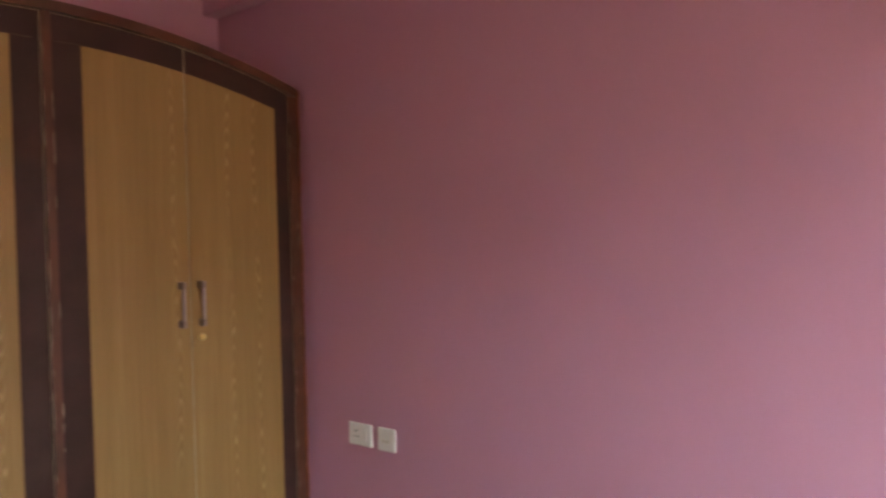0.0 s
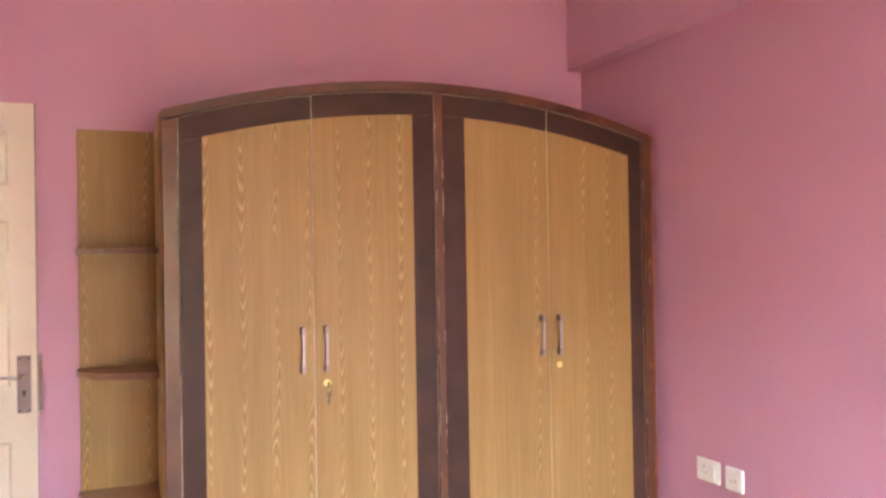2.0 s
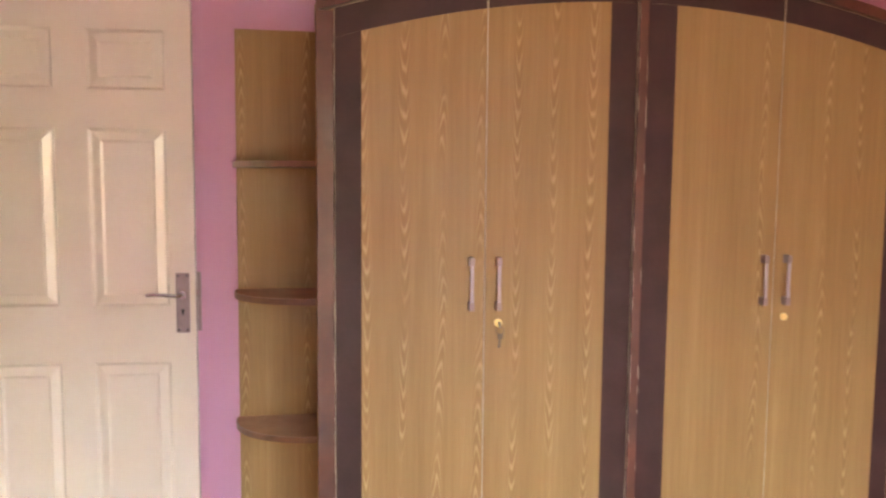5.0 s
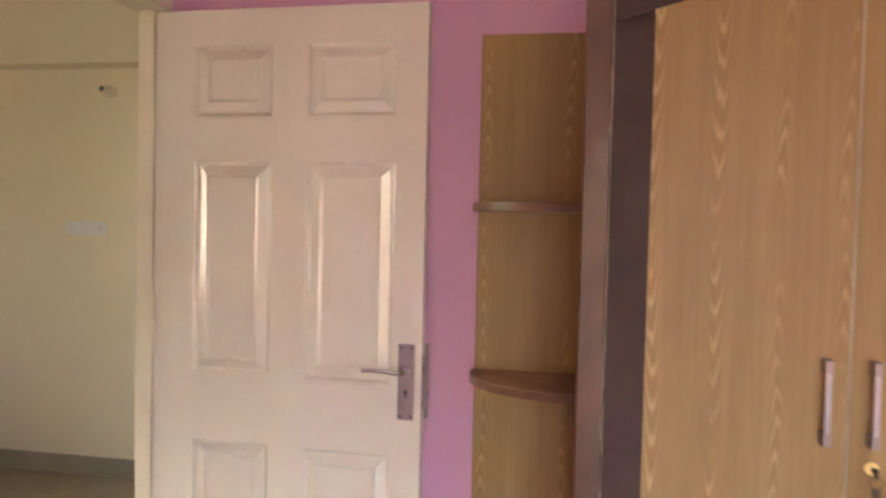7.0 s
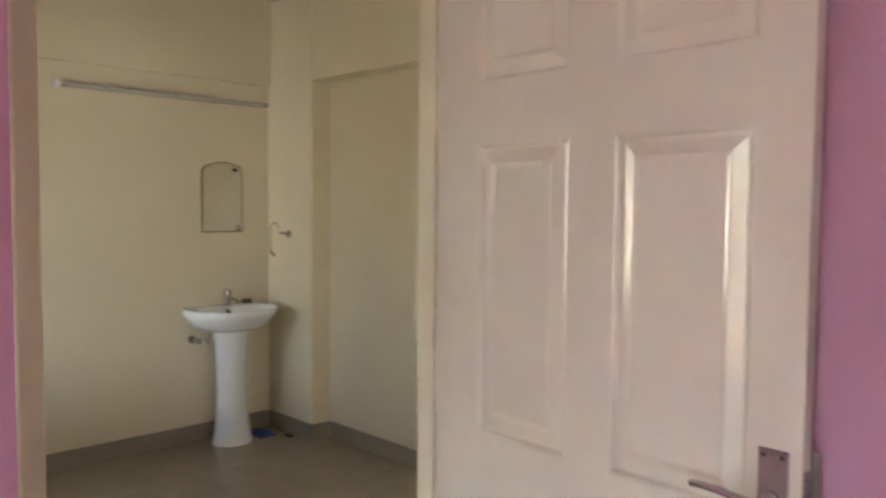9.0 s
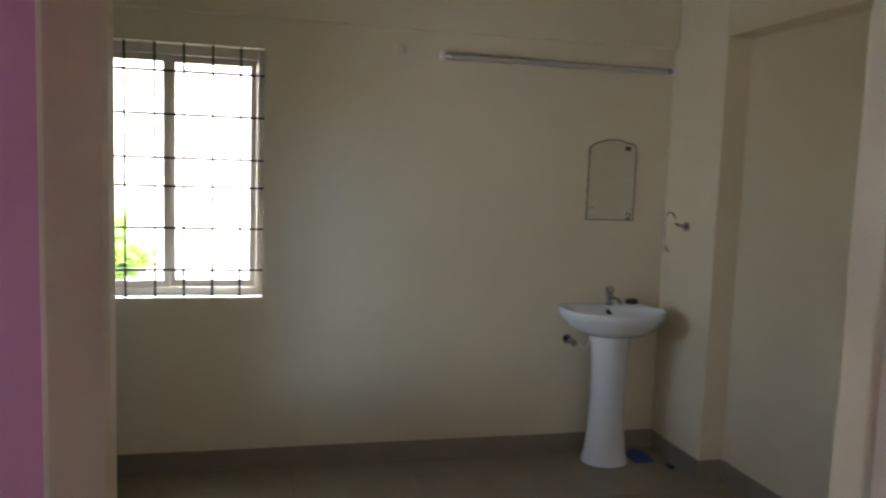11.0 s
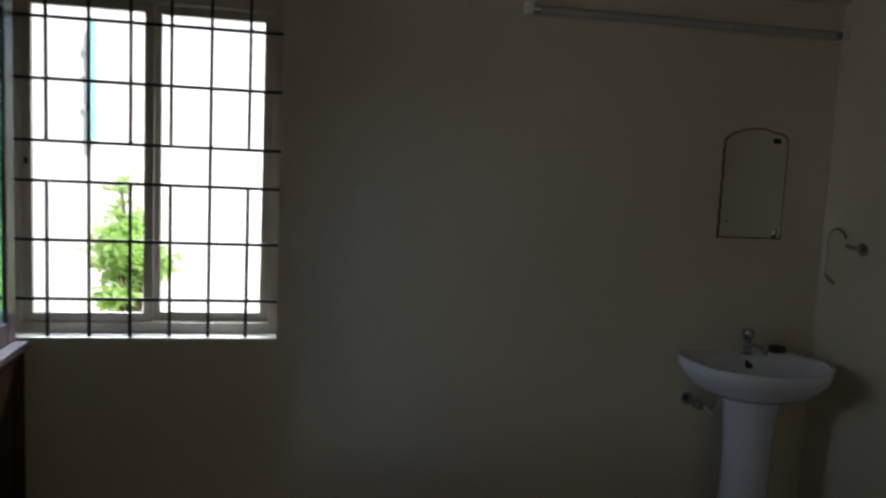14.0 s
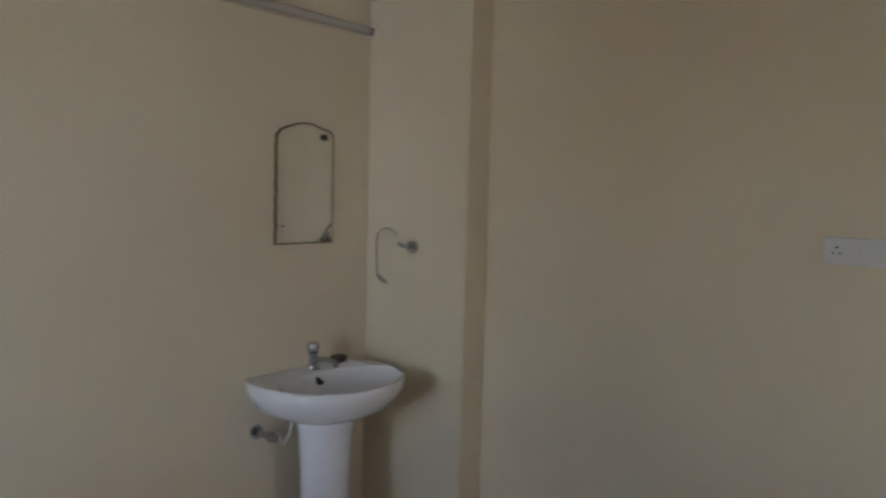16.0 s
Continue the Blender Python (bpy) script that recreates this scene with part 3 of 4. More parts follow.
def wardrobe():
    w = thing("wardrobe", "arched built-in wardrobe with oak laminate doors and dark brown borders", "wardrobe", at=(XM, YW + 0.3, 0))
    inv = pose(-XM, -YW - 0.3, 0)

    def put(name, bm, mat, parent=w, label="", smooth=False):
        return part(name, moved(bm, inv), mat, parent, label, smooth)

    put("carcass", boxes((XW0 + 0.004, XW1 - 0.004, YW + 0.03, 3.012, 0, 1.90)), OAK)
    n = 28
    xs = [XW0 - 0.012 + (XW1 - XW0 + 0.012) * i / n for i in range(n + 1)]
    put("carcass_top", prism([(XW0 + 0.004, 1.9), (XW1 - 0.004, 1.9)] + [(x, arch(x, 0.02)) for x in [XW1 - 0.004] + xs[2:-1][::-1] + [XW0 + 0.004]], YW + 0.03, 3.012), OAK)
    bm = prism([(x, arch(x, 0.0)) for x in xs] + [(x, arch(x, 0.034)) for x in xs[::-1]], YW - 0.012, YW + 0.03)
    bmesh.ops.bevel(bm, geom=[e for e in bm.edges if e.calc_length() > 0.02 and abs(e.verts[0].co.y - e.verts[1].co.y) < 1e-4], offset=0.003, segments=2, affect="EDGES")
    put("top_rail", bm, STAIN, label="arched stained wood top rail")
    for x0, x1 in ((XW0 - 0.012, XW0 + 0.040), (1.549, 1.579), (XW1 - 0.041, XW1)):
        zt = min(arch(max(x0, XW0), 0.035), arch(x1, 0.035))
        put("frame_stile", boxes((x0, x1, YW - 0.010, YW + 0.03, 0.0, zt), bevel=0.003), RED_BROWN if x0 == 1.549 else STAIN)
    # reddish bead against the east wall, its edge a little uneven
    bm = bmesh.new()
    rnd = random.Random(5)
    rows_ = []
    for i in range(31):
        z = 1.925 * i / 30
        rows_.append([bm.verts.new((x, y, z)) for x, y in ((XW1 - 0.001, YW - 0.014), (XW1 + 0.005 + rnd.uniform(0, 0.005), YW - 0.014), (XW1 + 0.007, YW + 0.02), (XW1 - 0.001, YW + 0.02))])
    for a, b in zip(rows_, rows_[1:]):
        for k in range(4):
            bm.faces.new((a[k], a[(k + 1) % 4], b[(k + 1) % 4], b[k]))
    bm.faces.new(rows_[0][::-1])
    bm.faces.new(rows_[-1])
    put("edge_bead", bm, RED_STAIN, label="orange-red varnished edge bead")
    rnd = random.Random(8)
    chips = bmesh.new()
    for xa, lo, hi, k in ((XW0 + 0.0385, 0.2, 1.80, 16), (1.5505, 0.06, 1.95, 19), (1.5775, 0.06, 1.95, 16), (XW1 - 0.0395, 0.1, 1.8, 8), (XW1 - 0.012, 0.6, 1.5, 3)):
        for _ in range(k):
            zc, hh, ww = rnd.uniform(lo, hi), rnd.uniform(0.010, 0.075), rnd.uniform(0.0005, 0.0011)
            ring = [(xa + ww * rnd.uniform(0.6, 1.2), zc - hh / 2), (xa + ww * rnd.uniform(0.2, 1.3), zc), (xa + ww * 0.4, zc + hh / 2), (xa - ww, zc + hh * 0.3), (xa - ww * rnd.uniform(0.4, 1.2), zc - hh * 0.2)]
            front = [chips.verts.new((px, YW - 0.0106, pz)) for px, pz in ring]
            back = [chips.verts.new((px, YW - 0.0098, pz)) for px, pz in ring]
            chips.faces.new(front)
            for q in range(5):
                chips.faces.new((front[q], front[(q + 1) % 5], back[(q + 1) % 5], back[q]))
    tagged(put("paint_chips", chips, PLY_EDGE, label="small pale chips in the frame stain"), kind="stuff")
    put("plinth", boxes((XW0 + 0.041, 1.548, YW - 0.004, YW + 0.03, 0, 0.043), (1.580, XW1 - 0.042, YW - 0.004, YW + 0.03, 0, 0.043), bevel=0.002), RED_BROWN)
    doors = [(0.6055, 1.0666, 0.685, 1.0666, 1.022, False), (1.0674, 1.5478, 1.0674, 1.458, 1.108, True),
             (1.5802, 2.0456, 1.676, 2.0456, 2.004, False), (2.0464, 2.5118, 2.0464, 2.445, 2.085, True)]
    for k, (x0, x1, l0, l1, hx, lock) in enumerate(doors):
        d = put("door", prism(under_arch(x0, x1, 0.047, 0.0375), YW + 0.0008, YW + 0.024), PLY_EDGE, label="wardrobe door with oak laminate field and dark border")
        # border laminate round the field, one sheet for each side
        zb = 0.132
        b0, b1 = x0 + 0.0016, x1 - 0.0016
        top = [(x, arch(x, 0.0395)) for x in np.linspace(b0, b1, 15)]
        low = [(x, arch(x, 0.1245)) for x in np.linspace(b1, b0, 15)]
        put("border_top", prism(top + low, YW, YW + 0.0018), BORDER, d)
        put("border_bottom", boxes((b0, b1, YW, YW + 0.0018, 0.049, zb)), BORDER, d)
        if l0 > x0 + 0.01:
            put("border_side", prism([(b0, zb), (l0, zb), (l0, arch(l0, 0.1247)), (b0, arch(b0, 0.1247))], YW, YW + 0.0018), BORDER, d)
        if l1 < x1 - 0.01:
            put("border_side", prism([(l1, zb), (b1, zb), (b1, arch(b1, 0.1247)), (l1, arch(l1, 0.1247))], YW, YW + 0.0018), BORDER, d)
        f0, f1 = max(l0, b0), min(l1, b1)
        put("oak_field", prism(under_arch(f0, f1, zb + 0.0005, 0.125), YW - 0.0006, YW + 0.0012), OAK, d, "oak-grain laminate field")
        h = bar_handle(d, hx, YW, 1.008, 1.173)
        h.data.transform(inv)
        for c in h.children:
            c.data.transform(inv)
        if lock:
            before = set(d.children)
            door_lock(d, hx + 0.003, YW, 0.966, k == 1)
            for c in set(d.children) - before:
                for o in (c, *c.children):
                    o.data.transform(inv)
    return w


wardrobe()


# ---- corner shelf ----
def quarter_board(x1, y1, r, ry, z0, z1, ease=0.0):
    """A rounded shelf board against x = x1 and y = y1, reaching left and forwards."""
    n = 14
    pts = [(x1, y1), (x1, y1 - ry)]
    for i in range(1, n):
        a = math.pi / 2 * i / n
        pts.append((x1 - (r - 0.0) * math.sin(a), y1 - 0.035 - (ry - 0.035) * math.cos(a)))
    pts += [(x1 - r, y1 - 0.035), (x1 - r, y1)]
    bm = bmesh.new()
    a = [bm.verts.new((x, y, z0)) for x, y in pts]
    b = [bm.verts.new((x, y, z1)) for x, y in pts]
    for i in range(len(pts)):
        bm.faces.new((a[i], a[(i + 1) % len(pts)], b[(i + 1) % len(pts)], b[i]))
    bm.faces.new(a[::-1])
    bm.faces.new(b)
    return bm


def corner_shelf():
    s = thing("corner_shelf", "tall oak laminate corner shelf with rounded brown shelves beside the wardrobe", "shelf", at=(0.41, 2.9, 0))
    inv = pose(-0.41, -2.9, 0)
    part("back_panel", moved(boxes((0.262, 0.5585, 3.012, 3.029, 0.0, 1.947), bevel=0.0012), inv), OAK, s)
    part("side_panel", moved(boxes((0.549, 0.5605, 2.560, 3.011, 0.0, 1.947), bevel=0.0012), inv), OAK, s)
    for z in (1.471, 1.001, 0.517, 0.072):
        b = part("shelf_board", moved(quarter_board(0.5505, 3.0115, 0.297, 0.275, z - 0.022, z - 0.001), inv), SHELF_EDGE, s, "quarter-round shelf board with stained edge")
        part("shelf_top", moved(quarter_board(0.5503, 3.0113, 0.293, 0.271, z - 0.0008, z + 0.0004), inv), SHELF_BROWN, b)


corner_shelf()


# ---- sockets on the bedroom wall ----
def socket_plate(name, y0, y1, z0, z1, label, holes):
    x = W_E
    s = thing(name, label, "socket", "socket plates on the pink wall", at=(x, (y0 + y1) / 2, z0))
    inv = pose(-x, -(y0 + y1) / 2, -z0)
    part("plate", moved(boxes((x - 0.014, x, y0, y1, z0, z1), bevel=0.006), inv), PLASTIC, s)
    part("insert", moved(boxes((x - 0.0155, x - 0.0135, y0 + 0.014, y1 - 0.014, z0 + 0.012, z1 - 0.012), bevel=0.0008), inv), PLASTIC, s)
    if holes:
        yc, zc = y1 - 0.045, (z0 + z1) / 2
        bm = bmesh.new()
        for dy, dz, r in ((0, 0.014, 0.004), (0.011, -0.008, 0.0032), (-0.011, -0.008, 0.0032)):
            rod(bm, (x - 0.0160, yc + dy, zc + dz), (x - 0.015, yc + dy, zc + dz), r, 12)
        part("pin_holes", moved(bm, inv), BLACK, s)
        part("rocker", moved(boxes((x - 0.0185, x - 0.0150, y0 + 0.022, y0 + 0.044, zc - 0.022, zc + 0.022), bevel=0.0015), inv), PLASTIC, s)
    else:
        yc, zc = (y0 + y1) / 2, (z0 + z1) / 2
        part("jack_port", moved(boxes((x - 0.0162, x - 0.015, yc + 0.006, yc + 0.016, zc - 0.010, zc + 0.002), (x - 0.0162, x - 0.015, yc - 0.016, yc - 0.006, zc - 0.010, zc + 0.002)), inv), BAKELITE, s)


socket_plate("wall_socket", 2.063, 2.190, 0.495, 0.585, "white three-pin socket and switch plate low on the pink wall", True)
socket_plate("wall_socket", 1.938, 2.028, 0.495, 0.585, "smaller white telephone and aerial plate low on the pink wall", False)


# ---- sliding windows ----
def sliding_window(name, a0, a1, z0, z1, depth, m):
    """An aluminium two-leaf window in the plane of local x and z; m lays it into the wall."""
    w = tagged(new(name), kind="structure")
    w.matrix_world = m
    f, fz = 0.033, 0.045
    part("window_frame", boxes((a0, a0 + f, 0, depth, z0, z1), (a1 - f, a1, 0, depth, z0, z1), (a0 + f, a1 - f, 0, depth, z0, z0 + fz), (a0 + f, a1 - f, 0, depth, z1 - fz, z1), bevel=0.002), ALU, w)
    mid_ = (a0 + a1) / 2
    for k, (p0, p1, yy) in enumerate(((a0 + f + 0.001, mid_ + 0.0125, 0.012), (mid_ + 0.0005, a1 - f - 0.001, 0.040))):
        s = 0.032
        sash = part("sash", boxes((p0, p0 + s, yy, yy + 0.022, z0 + fz + 0.001, z1 - fz - 0.001), (p1 - s, p1, yy, yy + 0.022, z0 + fz + 0.001, z1 - fz - 0.001),
                                  (p0 + s, p1 - s, yy, yy + 0.022, z0 + fz + 0.001, z0 + fz + s), (p0 + s, p1 - s, yy, yy + 0.022, z1 - fz - s, z1 - fz - 0.001), bevel=0.002), ALU, w)
        g = part("pane", boxes((p0 + s, p1 - s, yy + 0.009, yy + 0.013, z0 + fz + s, z1 - fz - s)), CLEAR, sash)
        g.visible_shadow = False
        if k == 0:
            part("latch", boxes((p0 + 0.010, p0 + 0.022, yy - 0.008, yy, (z0 + z1) / 2 - 0.012, (z0 + z1) / 2 + 0.012), bevel=0.002), BLACK, sash)
    return w


# local x runs along +y of the room, local y points out through the wall
sliding_window("window_1", WIN[0], WIN[1], WIN[2], WIN[3], 0.075, pose(H_W - 0.075, 0, 0, 0, 0, 90))
sliding_window("window_2", -BW[1], -BW[0], BW[2], BW[3], 0.075, pose(0, Y_S - 0.05, 0, 0, 0, 180))
tagged(part("window_sill", boxes((H_W - 0.075, H_W + 0.006, WIN[0] + 0.001, WIN[1] - 0.001, WIN[2], WIN[2] + 0.008), bevel=0.002), OUTER), kind="structure")


def window_grille():
    g = thing("window_grille", "black iron window grille with broken inner bars across the sliding window", "window grille", at=(H_W - 0.02, 1.87, WIN[2]))
    inv = pose(-(H_W - 0.02), -1.87, -WIN[2])
    x = H_W - 0.022
    zs = [1.927, 1.727, 1.524, 1.391, 1.193, 0.992]
    ys = [1.543, 1.675, 1.807, 1.937, 2.067, 2.195]
    for z in zs:
        part("cross_bar", moved(boxes((x - 0.005, x + 0.005, WIN[0] + 0.0005, WIN[1] - 0.0005, z - 0.0055, z + 0.0055), bevel=0.001), inv), IRON, g)
    for i, y in enumerate(ys + [1.418]):
        if i in (1, 4):
            spans = [(WIN[2] + 0.009, WIN[3] - 0.0005)]
        else:
            spans = [(zs[2] - 0.004, WIN[3] - 0.0005), (WIN[2] + 0.009, zs[3] + 0.004)]
        for a, b in spans:
            part("upright_bar", moved(boxes((x + 0.0052, x + 0.014, y - 0.0055, y + 0.0055, a, b), bevel=0.001), inv), IRON, g)


window_grille()

# ---- crockery cabinet ----
YC = 1.45      # front of the glazed units
ZC = 0.852     # counter top


def bow(parent, x, y, z0, z1, inv, mat=STEEL):
    """A round bow handle that stands off a face towards +y."""
    r = 0.0045
    bm = pipe([(x, y, z0 + 0.008), (x, y + 0.028, z0 + 0.008)], 0.0035, 8)
    h = part("handle", moved(rod(bmesh.new(), (x, y + 0.032, z0), (x, y + 0.032, z1), r, 12), inv), mat, parent, "straight steel bar handle", smooth=True)
    for z in (z0 + 0.018, z1 - 0.018):
        part("standoff", moved(rod(bmesh.new(), (x, y - 0.001, z), (x, y + 0.030, z), 0.0035, 10), inv), mat, h, smooth=True)
    bm.free()
    return h


def glazed_unit(x0, x1, doors, label):
    u = thing("display_cabinet", label, "cabinet", "glazed cabinets on the counter", at=((x0 + x1) / 2, 1.2, ZC + 0.001))
    inv = pose(-(x0 + x1) / 2, -1.2, -ZC - 0.001)
    z0, z1, yb, T = ZC + 0.001, 2.02, H_S + 0.004, 0.018

    def put(name, bm, mat, parent=u, label_="", smooth=False):
        return part(name, moved(bm, inv), mat, parent, label_, smooth)

    put("side", boxes((x0, x0 + T, yb, YC - 0.022, z0, z1), bevel=0.001), WALNUT, label_="dark striped walnut laminate side")
    put("side", boxes((x1 - T, x1, yb, YC - 0.022, z0, z1), bevel=0.001), WALNUT, label_="dark striped walnut laminate side")
    put("back", boxes((x0 + T, x1 - T, yb, yb + 0.008, z0, z1)), WALNUT)
    put("bottom", boxes((x0 + T, x1 - T, yb + 0.008, YC - 0.022, z0, z0 + T)), WALNUT)
    put("top", boxes((x0 + T, x1 - T, yb + 0.008, YC - 0.022, z1 - T, z1)), WALNUT)
    for z in (1.23, 1.60):
        put("inner_shelf", boxes((x0 + T, x1 - T, yb + 0.008, YC - 0.06, z, z + 0.012)), WALNUT)
    for d0, d1, side in doors:
        s, a = 0.075, YC - 0.0215
        fr = put("door", boxes((d0, d0 + s, a, YC, z0 + 0.002, z1 - 0.002), (d1 - s, d1, a, YC, z0 + 0.002, z1 - 0.002), (d0 + s, d1 - s, a, YC, z0 + 0.002, z0 + 0.075), (d0 + s, d1 - s, a, YC, z1 - 0.075, z1 - 0.002), bevel=0.003), WALNUT_FRAME, label_="walnut framed glass door")
        # small arch under the top rail
        n = 12
        ax = np.linspace(d0 + s, d1 - s, n + 1)
        c, hw = (d0 + d1) / 2, (d1 - d0) / 2 - s
        put("arched_rail", moved(prism([(x, z1 - 0.075) for x in ax[::-1]] + [(x, z1 - 0.076 - 0.014 * ((x - c) / hw) ** 2) for x in ax], a + 0.002, YC - 0.002), Matrix()), WALNUT_FRAME, fr)
        g = put("pane", boxes((d0 + s - 0.004, d1 - s + 0.004, YC - 0.013, YC - 0.008, z0 + 0.072, z1 - 0.076)), TINTED, fr, "dark tinted glass")
        for xa in (d0 + s, d1 - s - 0.007):
            put("black_beading", boxes((xa, xa + 0.007, YC - 0.008, YC - 0.003, z0 + 0.075, z1 - 0.092)), BLACK, fr)
        hx = d0 + 0.045 if side < 0 else d1 - 0.045
        bow(fr, hx, YC, 1.366, 1.512, inv, DULL)
    return u


def cabinets():
    glazed_unit(-3.818, -3.168, [(-3.816, -3.170, 1)], "walnut display cabinet with one tinted glass door next to the window")
    glazed_unit(-2.570, -1.300, [(-2.568, -1.936, -1), (-1.934, -1.302, 1)], "wide walnut display cabinet with two tinted glass doors")
    c = thing("cornice", "walnut cornice with pale stepped moulding over the display cabinets", "moulding", at=(-2.56, 1.3, 2.021))
    inv = pose(2.56, -1.3, -2.021)
    part("soffit_board", moved(boxes((-3.818, -1.300, H_S + 0.004, YC + 0.012, 2.021, 2.039), bevel=0.001), inv), WALNUT, c)
    for ya, yb, za, zb in ((YC - 0.01, YC + 0.026, 2.040, 2.054), (YC - 0.01, YC + 0.044, 2.0545, 2.070), (YC - 0.01, YC + 0.064, 2.0705, 2.086)):
        part("moulding_step", moved(boxes((-3.818, -1.300, ya, yb, za, zb), bevel=0.005), inv), CORNICE_PAINT, c)
    ct = thing("counter", "long dark laminate counter top on the base cabinets", "counter", at=(-2.56, 1.23, ZC - 0.03))
    inv = pose(2.56, -1.23, -(ZC - 0.03))
    part("counter_board", moved(boxes((-3.818, -1.300, H_S + 0.003, 1.445, ZC - 0.024, ZC)), inv), COUNTER, ct)
    # front strip split off to carry the painted window sheen
    part("nosing", moved(boxes((-3.818, -1.300, 1.4455, 1.488, ZC - 0.024, ZC + 0.0005), bevel=0.002), inv), COUNTER_SHEEN, ct, "counter nosing with the window's sheen in its pale grey colour")
    part("edge_strip", moved(boxes((-3.818, -1.300, 1.4885, 1.4925, ZC - 0.025, ZC + 0.0005), bevel=0.0015), inv), WALNUT_FRAME, ct)
    edges = [-3.817, -3.172, -2.520, -1.911, -1.302]
    for k in range(4):
        x0, x1 = edges[k] + 0.001, edges[k + 1] - 0.001
        b = thing("base_cabinet", "low walnut laminate cabinet with a striped door and steel bar handle", "cabinet", "base cabinets under the counter", at=((x0 + x1) / 2, 1.23, 0))
        inv = pose(-(x0 + x1) / 2, -1.23, 0)
        part("carcass", moved(boxes((x0, x1, H_S + 0.004, 1.456, 0.0, ZC - 0.032)), inv), WALNUT, b)
        d = part("door", moved(boxes((x0 + 0.001, x1 - 0.001, 1.458, 1.476, 0.06, ZC - 0.040), bevel=0.0015), inv), WALNUT, b)
        part("plinth", moved(boxes((x0, x1, 1.4565, 1.464, 0.0, 0.055)), inv), WALNUT, b)
        hx = x1 - 0.045 if k % 2 == 0 else x0 + 0.045
        bow(d, hx, 1.476, 0.655, 0.775, inv, DULL)


cabinets()


# ---- wash basin corner ----
BX, BY = H_W, 4.088    # the basin's middle on the wall


def basin():
    b = thing("wash_basin", "white ceramic pedestal wash basin in the corner by the column", "sink", at=(BX, BY, 0))
    n, RIM = 40, 0.822
    hw, dp = 0.275, 0.425

    def outline(s, back, z):
        """A D-shaped ring: straight along the wall, rounded in front."""
        pts = []
        for k in range(n):
            a = 2 * math.pi * k / n
            cx, sy_ = math.cos(a), math.sin(a)
            px = 0.14 + (dp - 0.14) * s * cx if cx > 0 else 0.14 + (0.14 - back) * max(-1, 1.7 * cx)
            py = hw * s * (abs(sy_) ** 0.82) * (1 if sy_ >= 0 else -1)
            if cx <= 0:
                py = hw * s * (1 if sy_ >= 0 else -1) * min(1, abs(sy_) ** 0.5 * 1.0) * (1 - 0.10 * min(1, -1.7 * cx) ** 3)
            pts.append((px, py, z))
        return pts
    rings = [outline(0.36, 0.03, RIM - 0.140), outline(0.62, 0.012, RIM - 0.128), outline(0.83, 0.006, RIM - 0.096), outline(0.90, 0.004, RIM - 0.070), outline(0.972, 0.003, RIM - 0.046), outline(1.0, 0.002, RIM - 0.024), outline(0.998, 0.002, RIM - 0.004), outline(0.985, 0.006, RIM + 0.002)]
    inner = []
    for s, z, off in ((0.93, RIM + 0.001, 0.095), (0.90, RIM - 0.008, 0.105), (0.80, RIM - 0.038, 0.115), (0.62, RIM - 0.068, 0.13), (0.40, RIM - 0.088, 0.15), (0.12, RIM - 0.096, 0.20)):
        ring = []
        for k in range(n):
            a = 2 * math.pi * k / n
            cx0 = 0.245
            rx = (dp - cx0) * s if math.cos(a) > 0 else (cx0 - off) * min(1.0, s * 1.08)
            ring.append((cx0 + rx * math.cos(a), hw * s * math.sin(a), z))
        inner.append(ring)
    bm = bmesh.new()
    vr = [[bm.verts.new(p) for p in r] for r in rings + inner]
    for a, c in zip(vr, vr[1:]):
        for k in range(n):
            bm.faces.new((a[k], a[(k + 1) % n], c[(k + 1) % n], c[k]))
    bm.faces.new(vr[0][::-1])
    bm.faces.new(vr[-1])
    part("bowl", bm, CERAMIC, b, smooth=True)
    prof = [(0.125, 0.0), (0.123, 0.02), (0.112, 0.06), (0.098, 0.18), (0.091, 0.35), (0.093, 0.50), (0.102, 0.62), (0.112, 0.700)]
    part("pedestal", moved(lathe(prof, 32, 0.9, 1.0), pose(0.165, 0, 0)), CERAMIC, b, "tapered white ceramic pedestal", smooth=True)
    bm = rod(bmesh.new(), (0.250, 0.0, RIM - 0.095), (0.250, 0.0, RIM - 0.090), 0.022, 20)
    part("drain", bm, CHROME, b, smooth=True)
    bm = rod(bmesh.new(), (0.108, 0.0, RIM - 0.026), (0.136, 0.0, RIM - 0.036), 0.014, 16)
    part("overflow_hole", bm, BLACK, b)
    return b


basin()


def tap():
    t = thing("pillar_tap", "chrome pillar tap with short spout on the wash basin", "tap", at=(BX + 0.062, BY + 0.030, 0.820))
    t.scale = (1.05, 1.05, 0.9)
    part("body", lathe([(0.024, 0.0), (0.024, 0.006), (0.015, 0.012), (0.014, 0.055), (0.018, 0.062), (0.018, 0.070)], 20), CHROME, t, smooth=True)
    part("knob", lathe([(0.012, 0.071), (0.021, 0.078), (0.023, 0.098), (0.019, 0.110), (0.008, 0.114)], 20), CHROME, t, smooth=True)
    part("spout", pipe([(0.008, 0, 0.040), (0.045, 0.003, 0.052), (0.080, 0.006, 0.052), (0.100, 0.008, 0.042), (0.106, 0.008, 0.026)], 0.0095, 12), CHROME, t, smooth=True)


tap()
tagged(part("soap_bar", moved(boxes((-0.02, 0.02, -0.030, 0.030, 0, 0.030), bevel=0.008), pose(BX + 0.045, BY + 0.172, 0.821, 0, 0, 8)), SOAP_MAT, smooth=True), "small dark soap bar on the back of the wash basin", "soap")


